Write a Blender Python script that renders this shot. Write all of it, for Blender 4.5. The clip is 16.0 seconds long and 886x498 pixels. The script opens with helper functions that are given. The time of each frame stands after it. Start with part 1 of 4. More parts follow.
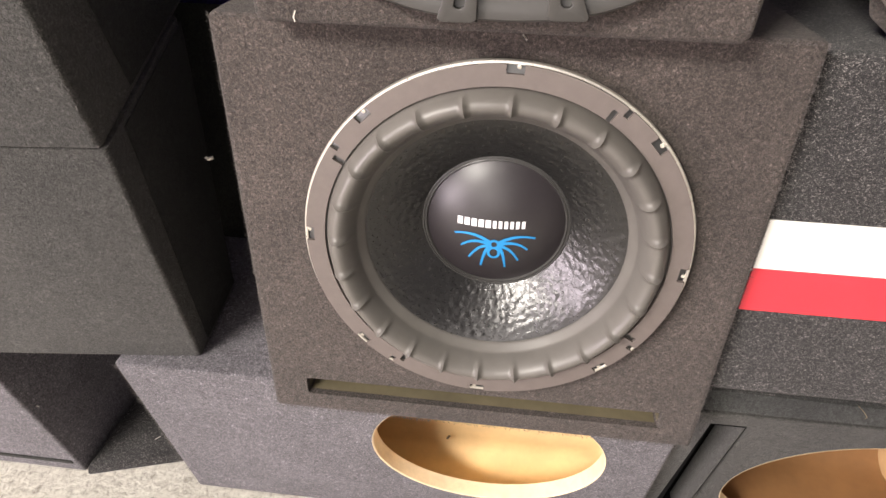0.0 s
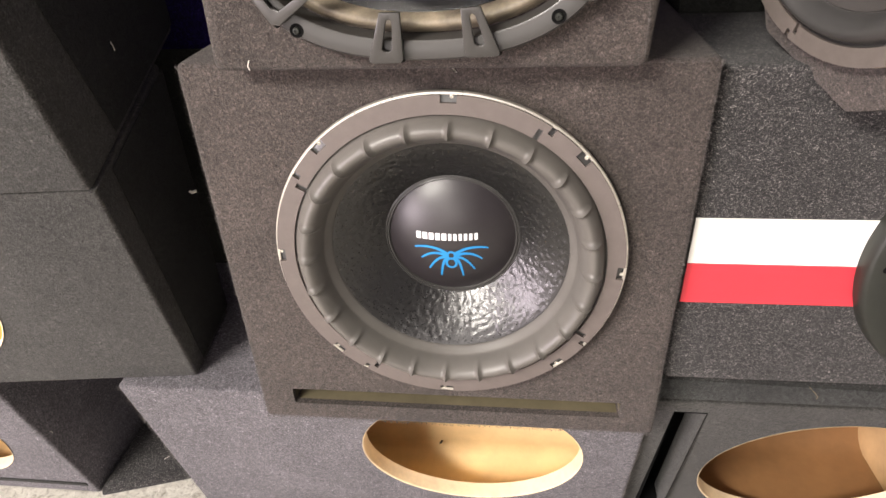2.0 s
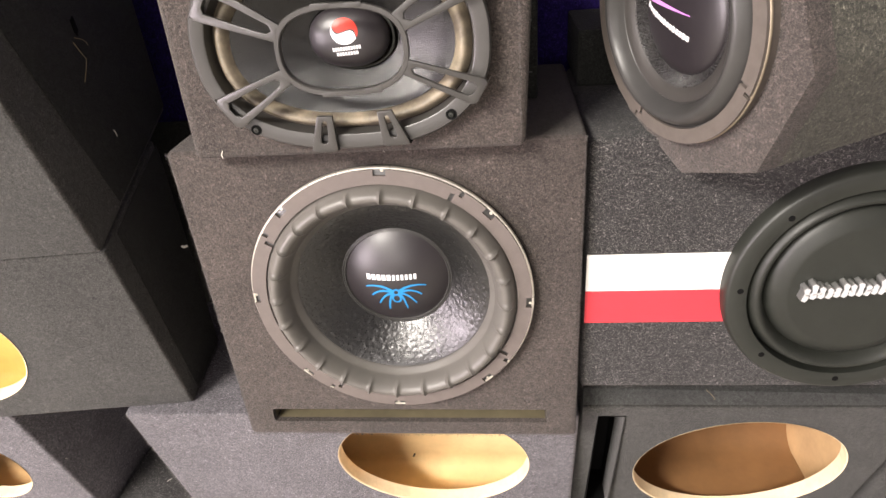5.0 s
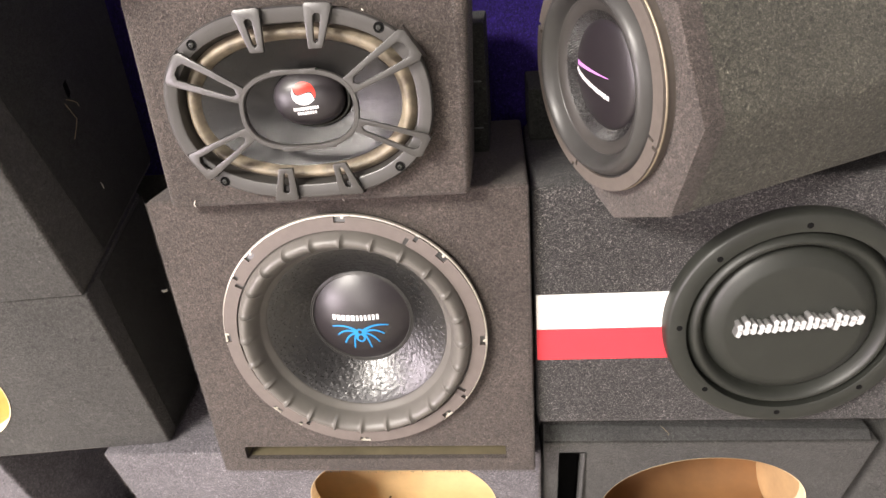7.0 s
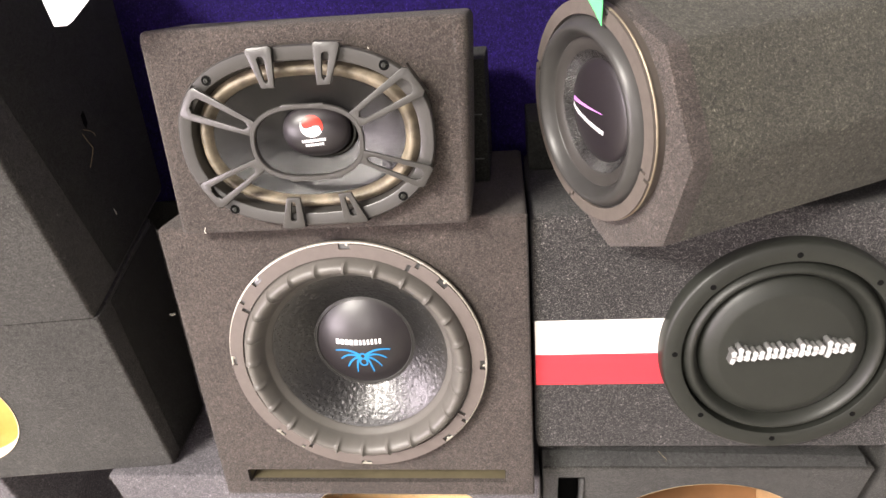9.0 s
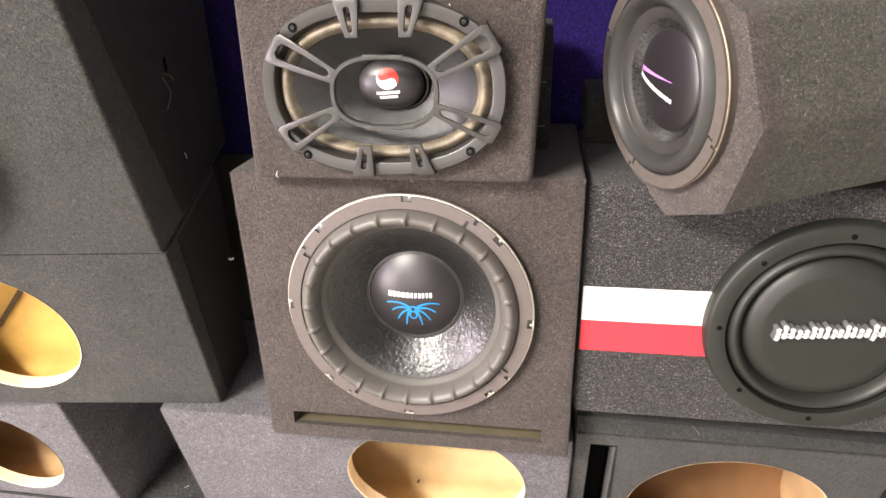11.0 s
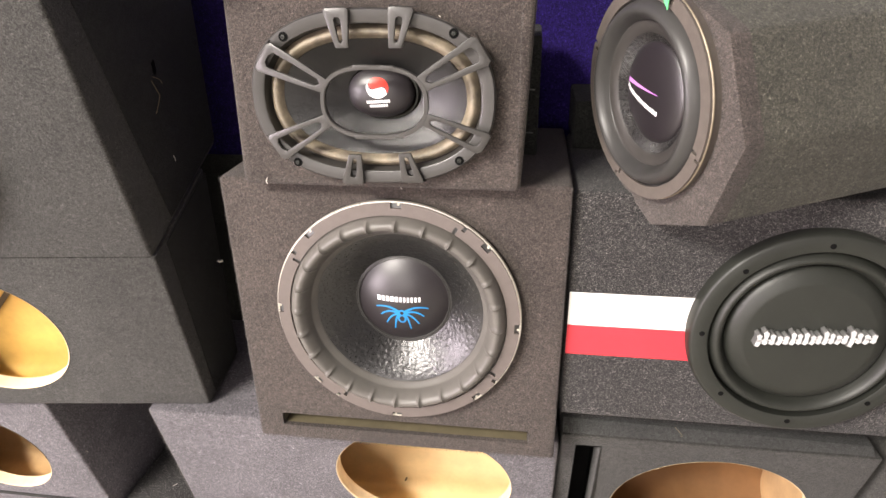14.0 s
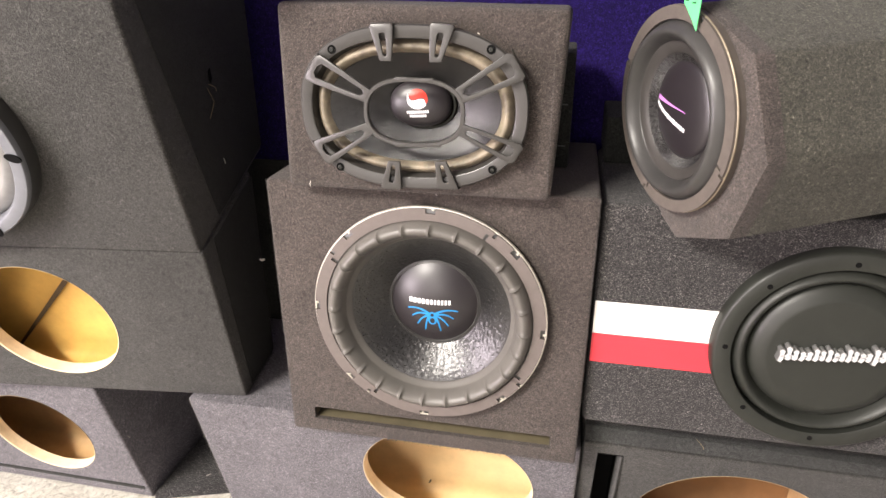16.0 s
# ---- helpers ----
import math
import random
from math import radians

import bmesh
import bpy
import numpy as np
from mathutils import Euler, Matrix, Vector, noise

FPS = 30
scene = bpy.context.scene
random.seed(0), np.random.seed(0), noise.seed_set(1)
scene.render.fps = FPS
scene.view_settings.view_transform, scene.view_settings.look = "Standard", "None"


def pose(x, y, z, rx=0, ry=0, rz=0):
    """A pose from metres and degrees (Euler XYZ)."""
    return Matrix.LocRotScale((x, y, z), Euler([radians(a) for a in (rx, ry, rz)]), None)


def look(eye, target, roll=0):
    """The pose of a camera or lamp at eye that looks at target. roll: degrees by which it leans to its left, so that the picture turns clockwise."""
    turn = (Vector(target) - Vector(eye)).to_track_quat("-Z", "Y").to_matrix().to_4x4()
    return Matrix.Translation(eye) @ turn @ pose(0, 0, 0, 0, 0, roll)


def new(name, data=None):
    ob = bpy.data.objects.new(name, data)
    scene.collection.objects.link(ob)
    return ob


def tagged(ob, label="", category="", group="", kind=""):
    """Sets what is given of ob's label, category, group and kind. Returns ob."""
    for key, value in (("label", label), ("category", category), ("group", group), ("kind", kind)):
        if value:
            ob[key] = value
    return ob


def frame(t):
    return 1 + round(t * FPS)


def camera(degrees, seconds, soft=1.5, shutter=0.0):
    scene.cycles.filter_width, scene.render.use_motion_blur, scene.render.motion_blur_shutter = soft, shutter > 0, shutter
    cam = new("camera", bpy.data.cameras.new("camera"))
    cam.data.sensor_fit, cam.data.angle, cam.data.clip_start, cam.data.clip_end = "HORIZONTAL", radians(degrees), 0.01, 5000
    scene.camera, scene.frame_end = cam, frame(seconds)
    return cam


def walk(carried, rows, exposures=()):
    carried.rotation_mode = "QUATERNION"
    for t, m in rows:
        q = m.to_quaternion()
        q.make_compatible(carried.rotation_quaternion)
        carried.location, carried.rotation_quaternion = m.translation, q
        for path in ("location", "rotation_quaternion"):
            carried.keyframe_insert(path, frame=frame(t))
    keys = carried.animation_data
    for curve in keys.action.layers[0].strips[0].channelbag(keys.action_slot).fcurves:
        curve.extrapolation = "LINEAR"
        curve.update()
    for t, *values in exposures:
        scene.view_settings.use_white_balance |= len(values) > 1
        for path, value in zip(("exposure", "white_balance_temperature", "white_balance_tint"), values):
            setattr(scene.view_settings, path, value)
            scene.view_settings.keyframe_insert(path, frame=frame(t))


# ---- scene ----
cam = camera(70.4, 16.0)
PATH = [
    (0, (0.007, -0.442, 0.84), (-0.168, 1.22, -0.259), 1.3),
    (0.5, (0.013, -0.444, 0.844), (-0.159, 1.217, -0.256), 0.8),
    (1, (0.024, -0.456, 0.852), (-0.147, 1.225, -0.219), 0.5),
    (1.5, (0.039, -0.466, 0.857), (-0.125, 1.224, -0.2), -0.3),
    (2, (0.059, -0.481, 0.866), (-0.155, 1.202, -0.194), -2.7),
    (2.5, (0.076, -0.51, 0.897), (-0.179, 1.181, -0.14), -3.9),
    (3, (0.098, -0.531, 0.916), (-0.158, 1.17, -0.103), -4.7),
    (3.5, (0.123, -0.542, 0.922), (-0.129, 1.16, -0.097), -5.6),
    (4, (0.13, -0.551, 0.927), (-0.111, 1.158, -0.083), -5.0),
    (6.3, (0.172, -0.612, 0.963), (-0.018, 1.168, 0.072), -5.2),
    (6.5, (0.181, -0.614, 0.956), (-0.029, 1.178, 0.094), -5.2),
    (7, (0.191, -0.625, 0.957), (-0.022, 1.173, 0.108), -5.1),
    (7.5, (0.196, -0.631, 0.963), (-0.017, 1.176, 0.132), -4.9),
    (8, (0.195, -0.64, 0.972), (-0.023, 1.182, 0.175), -4.5),
    (8.5, (0.195, -0.645, 0.975), (-0.02, 1.187, 0.2), -4.7),
    (9, (0.196, -0.644, 0.968), (-0.025, 1.186, 0.192), -4.8),
    (9.5, (0.178, -0.643, 0.97), (-0.071, 1.184, 0.196), -4.2),
    (10, (0.166, -0.658, 0.963), (-0.098, 1.169, 0.192), -3.3),
    (10.2, (0.157, -0.665, 0.956), (-0.111, 1.152, 0.165), -2.5),
    (12.3, (0.168, -0.703, 0.943), (-0.15, 1.098, 0.134), -0.9),
    (12.5, (0.154, -0.692, 0.943), (-0.162, 1.109, 0.133), -0.3),
    (13, (0.132, -0.664, 0.945), (-0.157, 1.118, 0.084), -1.1),
    (13.5, (0.137, -0.669, 0.962), (-0.085, 1.13, 0.118), 1.0),
    (14, (0.16, -0.688, 0.966), (-0.096, 1.113, 0.136), -0.9),
    (14.5, (0.169, -0.701, 0.969), (-0.148, 1.101, 0.161), -0.9),
    (15, (0.159, -0.712, 0.965), (-0.194, 1.082, 0.154), 0.7),
    (15.5, (0.156, -0.721, 0.962), (-0.217, 1.069, 0.152), 0.9),
    (16, (0.167, -0.723, 0.97), (-0.194, 1.079, 0.18), -0.1),
]
walk(cam, [(t, look(eye, target, roll)) for t, eye, target, roll in PATH],
     [(0, -0.36), (2.0, -0.40), (4.0, -0.27), (7.0, -0.04), (9.0, 0.02), (10.0, 0.03), (13.0, -0.10), (16.0, -0.13)])

# ---- light ----
world = bpy.data.worlds.new("world")
scene.world = world
world.use_nodes = True
world.node_tree.nodes["Background"].inputs[0].default_value = (0.8, 0.85, 0.9, 1)
world.node_tree.nodes["Background"].inputs[1].default_value = 0.01


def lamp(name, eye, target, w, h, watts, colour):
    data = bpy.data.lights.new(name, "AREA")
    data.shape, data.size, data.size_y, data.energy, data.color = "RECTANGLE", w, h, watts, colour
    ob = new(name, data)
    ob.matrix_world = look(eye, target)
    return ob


# unseen area lamps stand in for light from the left, the front and above
lamp("left_stand_in_light", (-3.42, -3.00, 0.72), (0.0, -3.00, 0.72), 2.6, 1.3, 330, (1.0, 0.855, 0.92))
lamp("front_stand_in_light", (-0.75, -6.02, 1.35), (-0.75, 0.0, 1.35), 2.3, 1.5, 110, (1.0, 0.91, 0.86))
lamp("upper_stand_in_lamp", (-1.50, -2.20, 2.48), (0.20, 0.0, 0.68), 1.1, 0.5, 300, (1.0, 0.93, 0.85))


# ---- materials ----
def material(name):
    m = bpy.data.materials.new(name)
    m.use_nodes = True
    t = m.node_tree
    return m, t, t.nodes["Principled BSDF"]


def coords(t, scale=(1, 1, 1)):
    c = t.nodes.new("ShaderNodeTexCoord")
    k = t.nodes.new("ShaderNodeMapping")
    k.inputs["Scale"].default_value = scale
    t.links.new(c.outputs["Object"], k.inputs["Vector"])
    return k.outputs["Vector"]


def noise_tex(t, vec, scale, detail=4.0, rough=0.6, distort=0.0):
    n = t.nodes.new("ShaderNodeTexNoise")
    n.inputs["Scale"].default_value, n.inputs["Detail"].default_value = scale, detail
    n.inputs["Roughness"].default_value, n.inputs["Distortion"].default_value = rough, distort
    t.links.new(vec, n.inputs["Vector"])
    return n.outputs["Fac"]


def ramp(t, fac, stops):
    r = t.nodes.new("ShaderNodeValToRGB")
    e = r.color_ramp.elements
    while len(e) < len(stops):
        e.new(0.5)
    for x, (p, c) in zip(e, stops):
        x.position, x.color = p, (*c, 1)
    t.links.new(fac, r.inputs["Fac"])
    return r.outputs["Color"]


def mix(t, a, b, fac, mode="MIX"):
    m = t.nodes.new("ShaderNodeMix")
    m.data_type, m.blend_type = "RGBA", mode
    for v, k in ((fac, 0), (a, 6), (b, 7)):
        if hasattr(v, "is_linked"):
            t.links.new(v, m.inputs[k])
        else:
            m.inputs[k].default_value = v if k == 0 else (*v, 1)
    return m.outputs[2]


def bump(t, bsdf, fac, strength, distance):
    b = t.nodes.new("ShaderNodeBump")
    b.inputs["Strength"].default_value, b.inputs["Distance"].default_value = strength, distance
    t.links.new(fac, b.inputs["Height"])
    old = bsdf.inputs["Normal"].links
    if old:
        t.links.new(old[0].from_socket, b.inputs["Normal"])
    t.links.new(b.outputs["Normal"], bsdf.inputs["Normal"])


def grey(v, warm=0.0):
    return (v * (1 + warm), v, v * (1 - warm))


def carpet(name, dark, base, light, fleck=0.66, size=1.0, nap=(1, 1, 1), sheen=0.12):
    """Felt of pressed fibres: fine fibre noise, bright flecks, broad patches of wear."""
    m, t, b = material(name)
    v = coords(t, nap)
    fine = noise_tex(t, v, 640 / size, 3, 0.75, 1.5)
    mid = noise_tex(t, v, 235 / size, 4, 0.75, 2.0)
    broad = noise_tex(t, v, 9, 4, 0.6)
    col = ramp(t, fine, [(0.32, dark), (0.5, base), (fleck, base), (fleck + 0.12, light)])
    col = mix(t, col, ramp(t, mid, [(0.34, grey(0.34)), (0.52, grey(0.95)), (0.70, grey(2.1))]), 0.95, "MULTIPLY")
    col = mix(t, col, ramp(t, broad, [(0.3, grey(0.76)), (0.7, grey(1.14))]), 1.0, "MULTIPLY")
    t.links.new(col, b.inputs["Base Color"])
    b.inputs["Roughness"].default_value = 0.95
    b.inputs["Specular IOR Level"].default_value = 0.15
    b.inputs["Sheen Weight"].default_value = sheen
    b.inputs["Sheen Roughness"].default_value = 0.6
    bump(t, b, mid, 0.7, 0.0025)
    bump(t, b, fine, 0.7, 0.0014)
    return m


def plain(name, colour, rough, metal=0.0, spread=0.1, scale=60, relief=0.15, coat=0.0, gloss=0.5):
    m, t, b = material(name)
    b.inputs["Specular IOR Level"].default_value = gloss
    v = coords(t)
    n = noise_tex(t, v, scale, 5, 0.65)
    lo, hi = tuple(c * (1 - spread) for c in colour), tuple(min(1, c * (1 + spread)) for c in colour)
    t.links.new(ramp(t, n, [(0.3, lo), (0.7, hi)]), b.inputs["Base Color"])
    r = t.nodes.new("ShaderNodeMapRange")
    r.inputs["To Min"].default_value, r.inputs["To Max"].default_value = max(0.02, rough - 0.08), min(1, rough + 0.08)
    t.links.new(noise_tex(t, v, scale * 3.1, 4), r.inputs["Value"])
    t.links.new(r.outputs["Result"], b.inputs["Roughness"])
    b.inputs["Metallic"].default_value, b.inputs["Coat Weight"].default_value = metal, coat
    bump(t, b, noise_tex(t, v, scale * 14, 3), relief, 0.0004)
    return m


CARPET_BROWN = carpet("charcoal_carpet", (0.014, 0.011, 0.0098), (0.069, 0.0555, 0.0485), (0.195, 0.161, 0.143), 0.56)
CARPET_GREY = carpet("grey_carpet", (0.014, 0.0137, 0.0127), (0.050, 0.0485, 0.0445), (0.155, 0.150, 0.138), 0.565, 1.1)
CARPET_BLUE = carpet("blue_grey_carpet", (0.040, 0.0375, 0.0425), (0.144, 0.135, 0.149), (0.52, 0.49, 0.525), 0.56, 1.15)
CARPET_FLECK = carpet("black_fleck_carpet", (0.006, 0.006, 0.0065), (0.030, 0.028, 0.028), (0.38, 0.358, 0.338), 0.56, 1.3, (1, 1, 1.4))
PORT_BOARD = plain("olive_port_board", (0.125, 0.105, 0.062), 0.7, 0, 0.25, 18, 0.3)
CARPET_OLIVE = carpet("olive_grey_carpet", (0.014, 0.0135, 0.0105), (0.064, 0.061, 0.046), (0.22, 0.208, 0.166), 0.55, 1.3)
CARPET_DARK = carpet("dark_carpet", (0.014, 0.015, 0.014), (0.042, 0.043, 0.041), (0.09, 0.09, 0.088), 0.62, 1.0)
# black carpet, also laid as sheets where deep shade falls
CARPET_BLACK_SHADE = carpet("black_carpet_shade", (0.009, 0.0092, 0.008), (0.030, 0.031, 0.0275), (0.07, 0.071, 0.064), 0.60, 1.0, sheen=0.06)
CARPET_WALL = carpet("purple_carpet", (0.004, 0.0018, 0.022), (0.016, 0.0065, 0.090), (0.09, 0.06, 0.34), 0.60, 1.4, sheen=0.02)
RUBBER = plain("grey_rubber", (0.106, 0.099, 0.089), 0.42, 0, 0.1, 30, 0.06)
RUBBER_LIP = plain("charcoal_rubber", (0.040, 0.037, 0.034), 0.5, 0, 0.1, 30, 0.06, gloss=0.4)
RUBBER_DARK = plain("dark_rubber", (0.042, 0.041, 0.039), 0.38, 0, 0.1, 30, 0.04, gloss=0.38)
GASKET = plain("brown_grey_gasket", (0.118, 0.099, 0.090), 0.6, 0, 0.08, 90, 0.25)
STEEL = plain("zinc_steel", (0.74, 0.71, 0.64), 0.30, 0.8, 0.08, 80, 0.01)
STEEL_DULL = plain("dull_brass_edge", (0.26, 0.22, 0.16), 0.5, 0.7, 0.15, 80, 0.1)
GASKET_DARK = plain("dark_brown_gasket", (0.090, 0.076, 0.066), 0.6, 0, 0.12, 90, 0.25)
STEEL_DARK = plain("dark_steel", (0.10, 0.10, 0.10), 0.4, 0.8, 0.2, 80, 0.1)
PLASTIC = plain("satin_black_plastic", (0.046, 0.044, 0.041), 0.36, 0, 0.08, 50, 0.08, gloss=0.45)
MATTE = plain("matte_black", (0.0185, 0.0200, 0.0165), 0.46, 0, 0.1, 40, 0.08, gloss=0.42)
# flat black for the shade inside holes and slots, and for ink
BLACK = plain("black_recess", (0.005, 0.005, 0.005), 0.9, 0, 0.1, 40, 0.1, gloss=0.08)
CAP = plain("satin_dust_cap", (0.015, 0.012, 0.014), 0.40, 0, 0.12, 300, 0.08, gloss=0.75)
MDF = plain("raw_mdf", (0.60, 0.355, 0.085), 0.75, 0, 0.16, 14, 0.2)
# the next three tones put each box's light or shade into its colour
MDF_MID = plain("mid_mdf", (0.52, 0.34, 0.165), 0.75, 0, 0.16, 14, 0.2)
MDF_LIT = plain("lit_mdf", (0.80, 0.57, 0.29), 0.75, 0, 0.12, 14, 0.2)
MDF_SHADED = plain("shaded_mdf", (0.24, 0.122, 0.046), 0.75, 0, 0.16, 14, 0.2)
MDF_EDGE = plain("mdf_edge", (0.80, 0.64, 0.42), 0.75, 0, 0.12, 60, 0.3)
WHITE_TAPE = plain("white_tape", (0.82, 0.81, 0.76), 0.35, 0, 0.03, 20, 0.05)
RED_TAPE = plain("red_tape", (0.60, 0.038, 0.055), 0.35, 0, 0.05, 20, 0.05)
WHITE = plain("white_print", (0.85, 0.85, 0.85), 0.5, 0, 0.03, 100, 0.05)
RED = plain("red_print", (0.70, 0.04, 0.02), 0.4, 0, 0.05, 100, 0.05)
BLUE = plain("blue_print", (0.015, 0.22, 0.50), 0.45, 0, 0.05, 100, 0.05)
MAGENTA = plain("magenta_print", (0.55, 0.22, 0.60), 0.4, 0, 0.05, 100, 0.05)
CHROME = plain("chrome", (0.27, 0.268, 0.26), 0.40, 0.6, 0.03, 60, 0.05)
BADGE = plain("badge_white", (0.62, 0.62, 0.62), 0.35, 0.2, 0.1, 160, 0.1)
SILVER = plain("silver_paint", (0.15, 0.157, 0.172), 0.45, 0.3, 0.06, 60, 0.1)
PAPER = plain("white_paper", (0.86, 0.87, 0.88), 0.7, 0, 0.03, 60, 0.1)
GREEN = plain("green_tag", (0.12, 0.62, 0.22), 0.6, 0, 0.06, 60, 0.1)
PAINT = plain("wall_paint", (0.30, 0.30, 0.295), 0.8, 0, 0.05, 6, 0.2)
TAN_PALE = plain("pale_foam", (0.34, 0.335, 0.33), 0.4, 0, 0.2, 26, 0.2)
TAN = plain("tan_foam", (0.165, 0.138, 0.098), 0.55, 0, 0.75, 30, 0.3)


def cone_material():
    m, t, b = material("embossed_black_cone")
    v = coords(t)
    weave = t.nodes.new("ShaderNodeTexChecker")
    weave.inputs["Scale"].default_value = 1100
    t.links.new(v, weave.inputs["Vector"])
    b.inputs["Base Color"].default_value = (0.006, 0.006, 0.006, 1)
    r = t.nodes.new("ShaderNodeMapRange")
    r.inputs["To Min"].default_value, r.inputs["To Max"].default_value = 0.22, 0.36
    t.links.new(noise_tex(t, v, 420, 3), r.inputs["Value"])
    t.links.new(r.outputs["Result"], b.inputs["Roughness"])
    b.inputs["Specular IOR Level"].default_value = 0.8
    bump(t, b, weave.outputs["Fac"], 0.16, 0.0003)
    bump(t, b, noise_tex(t, v, 260, 2, 0.5, 0.8), 0.3, 0.0012)
    return m


def woven_material():
    """Coarse cloth: crossing threads 1.4 mm apart under a thin gloss."""
    m, t, b = material("woven_black_cone")
    v = coords(t)
    threads = []
    for axis in ("X", "Y"):
        w = t.nodes.new("ShaderNodeTexWave")
        w.bands_direction = axis
        w.inputs["Scale"].default_value = 230.0
        w.inputs["Distortion"].default_value = 0.6
        t.links.new(v, w.inputs["Vector"])
        threads.append(w.outputs["Fac"])
    cross = t.nodes.new("ShaderNodeMath")
    cross.operation = "MULTIPLY"
    t.links.new(threads[0], cross.inputs[0])
    t.links.new(threads[1], cross.inputs[1])
    t.links.new(ramp(t, cross.outputs[0], [(0, (0.003, 0.003, 0.003)), (1, (0.011, 0.0105, 0.010))]), b.inputs["Base Color"])
    b.inputs["Roughness"].default_value = 0.27
    b.inputs["Specular IOR Level"].default_value = 0.62
    bump(t, b, cross.outputs[0], 0.42, 0.0005)
    bump(t, b, noise_tex(t, v, 500, 2), 0.35, 0.0006)
    return m


CONE, WOVEN = cone_material(), woven_material()
RIDGED = plain("ridged_fabric", (0.016, 0.015, 0.015), 0.28, 0, 0.5, 90, 0.9)


def concrete():
    m, t, b = material("worn_concrete")
    v = coords(t)
    big, small = noise_tex(t, v, 7, 6, 0.65), noise_tex(t, v, 85, 6, 0.75, 0.6)
    col = ramp(t, small, [(0.3, (0.27, 0.245, 0.21)), (0.48, (0.66, 0.635, 0.585)), (0.7, (0.86, 0.835, 0.78))])
    col = mix(t, col, ramp(t, big, [(0.3, (0.75, 0.74, 0.70)), (0.7, (1.0, 1.0, 0.96))]), 1.0, "MULTIPLY")
    t.links.new(col, b.inputs["Base Color"])
    b.inputs["Roughness"].default_value = 0.85
    bump(t, b, small, 0.9, 0.006)
    return m


CONCRETE = concrete()


# ---- building tools ----
def finish(bm, angle=0.7):
    bmesh.ops.recalc_face_normals(bm, faces=bm.faces)
    for f in bm.faces:
        f.smooth = True
    for e in bm.edges:
        if len(e.link_faces) == 2 and e.calc_face_angle(0) > angle:
            e.smooth = False


def part(name, bm, mat, parent=None, label="", keep=False):
    if not keep:
        finish(bm)
    me = bpy.data.meshes.new(name)
    bm.to_mesh(me)
    bm.free()
    me.materials.append(mat)
    ob = new(name, me)
    if parent is not None:
        ob.parent = parent
    if label:
        ob["label"] = label
    return ob


def thing(name, m, label, category, group=""):
    ob = new(name)
    ob.empty_display_size = 0.05
    ob.matrix_world = m
    return tagged(ob, label, category, group)


def frame_matrix(origin, right, up):
    r = Vector(right).normalized()
    n = r.cross(Vector(up)).normalized()
    u = n.cross(r)
    m = Matrix((r, u, n)).transposed().to_4x4()
    m.translation = origin
    return m


def hull(corners, bevel=0.0, seg=2):
    """A six-sided solid from its 4 lower and 4 upper corners, each ring in the same order. bevel: one width, or (upright, lying) edges."""
    bm = bmesh.new()
    v = [bm.verts.new(c) for c in corners]
    n = len(v) // 2
    bm.faces.new(v[:n])
    bm.faces.new(v[n:])
    for i in range(n):
        j = (i + 1) % n
        bm.faces.new((v[i], v[j], v[n + j], v[n + i]))
    bmesh.ops.recalc_face_normals(bm, faces=bm.faces)
    if isinstance(bevel, tuple):
        upright = [e for e in bm.edges if abs((e.verts[0].co - e.verts[1].co).normalized().z) > 0.7]
        bmesh.ops.bevel(bm, geom=upright, offset=bevel[0], segments=seg, profile=0.5, affect="EDGES")
        bm.normal_update()
        lying = [e for e in bm.edges if sum(abs(f.normal.z) > 0.9 for f in e.link_faces) == 1]
        bmesh.ops.bevel(bm, geom=lying, offset=bevel[1], segments=2, profile=0.5, affect="EDGES")
    elif bevel:
        bmesh.ops.bevel(bm, geom=bm.edges[:], offset=bevel, segments=seg, profile=0.6, affect="EDGES")
    return bm


def block(x0, x1, y0, y1, z0, z1, bevel=0.0, seg=2):
    return hull([(x0, y0, z0), (x1, y0, z0), (x1, y1, z0), (x0, y1, z0), (x0, y0, z1), (x1, y0, z1), (x1, y1, z1), (x0, y1, z1)], bevel, seg)


def prism(outline, z0, z1, m=None, bevel=0.0):
    bm = hull([(x, y, z0) for x, y in outline] + [(x, y, z1) for x, y in outline], bevel)
    if m is not None:
        bm.transform(m)
    return bm


def oval(a, b, n=64, e=2.0, cx=0.0, cy=0.0):
    out = []
    for i in range(n):
        t = 2 * math.pi * i / n
        c, s = math.cos(t), math.sin(t)
        out.append((cx + a * math.copysign(abs(c) ** (2 / e), c), cy + b * math.copysign(abs(s) ** (2 / e), s)))
    return out


def cut(bm, cutters):
    """bm without what lies inside the cutters."""
    def as_ob(b):
        me = bpy.data.meshes.new("tool")
        b.to_mesh(me)
        b.free()
        return new("tool", me)
    ob = as_ob(bm)
    tools = [as_ob(c) for c in cutters]
    for tool in tools:
        mod = ob.modifiers.new("cut", "BOOLEAN")
        mod.operation, mod.object, mod.solver = "DIFFERENCE", tool, "EXACT"
    bpy.context.view_layer.update()
    out = bmesh.new()
    out.from_mesh(ob.evaluated_get(bpy.context.evaluated_depsgraph_get()).data)
    for o in (ob, *tools):
        me = o.data
        bpy.data.objects.remove(o)
        bpy.data.meshes.remove(me)
    return out


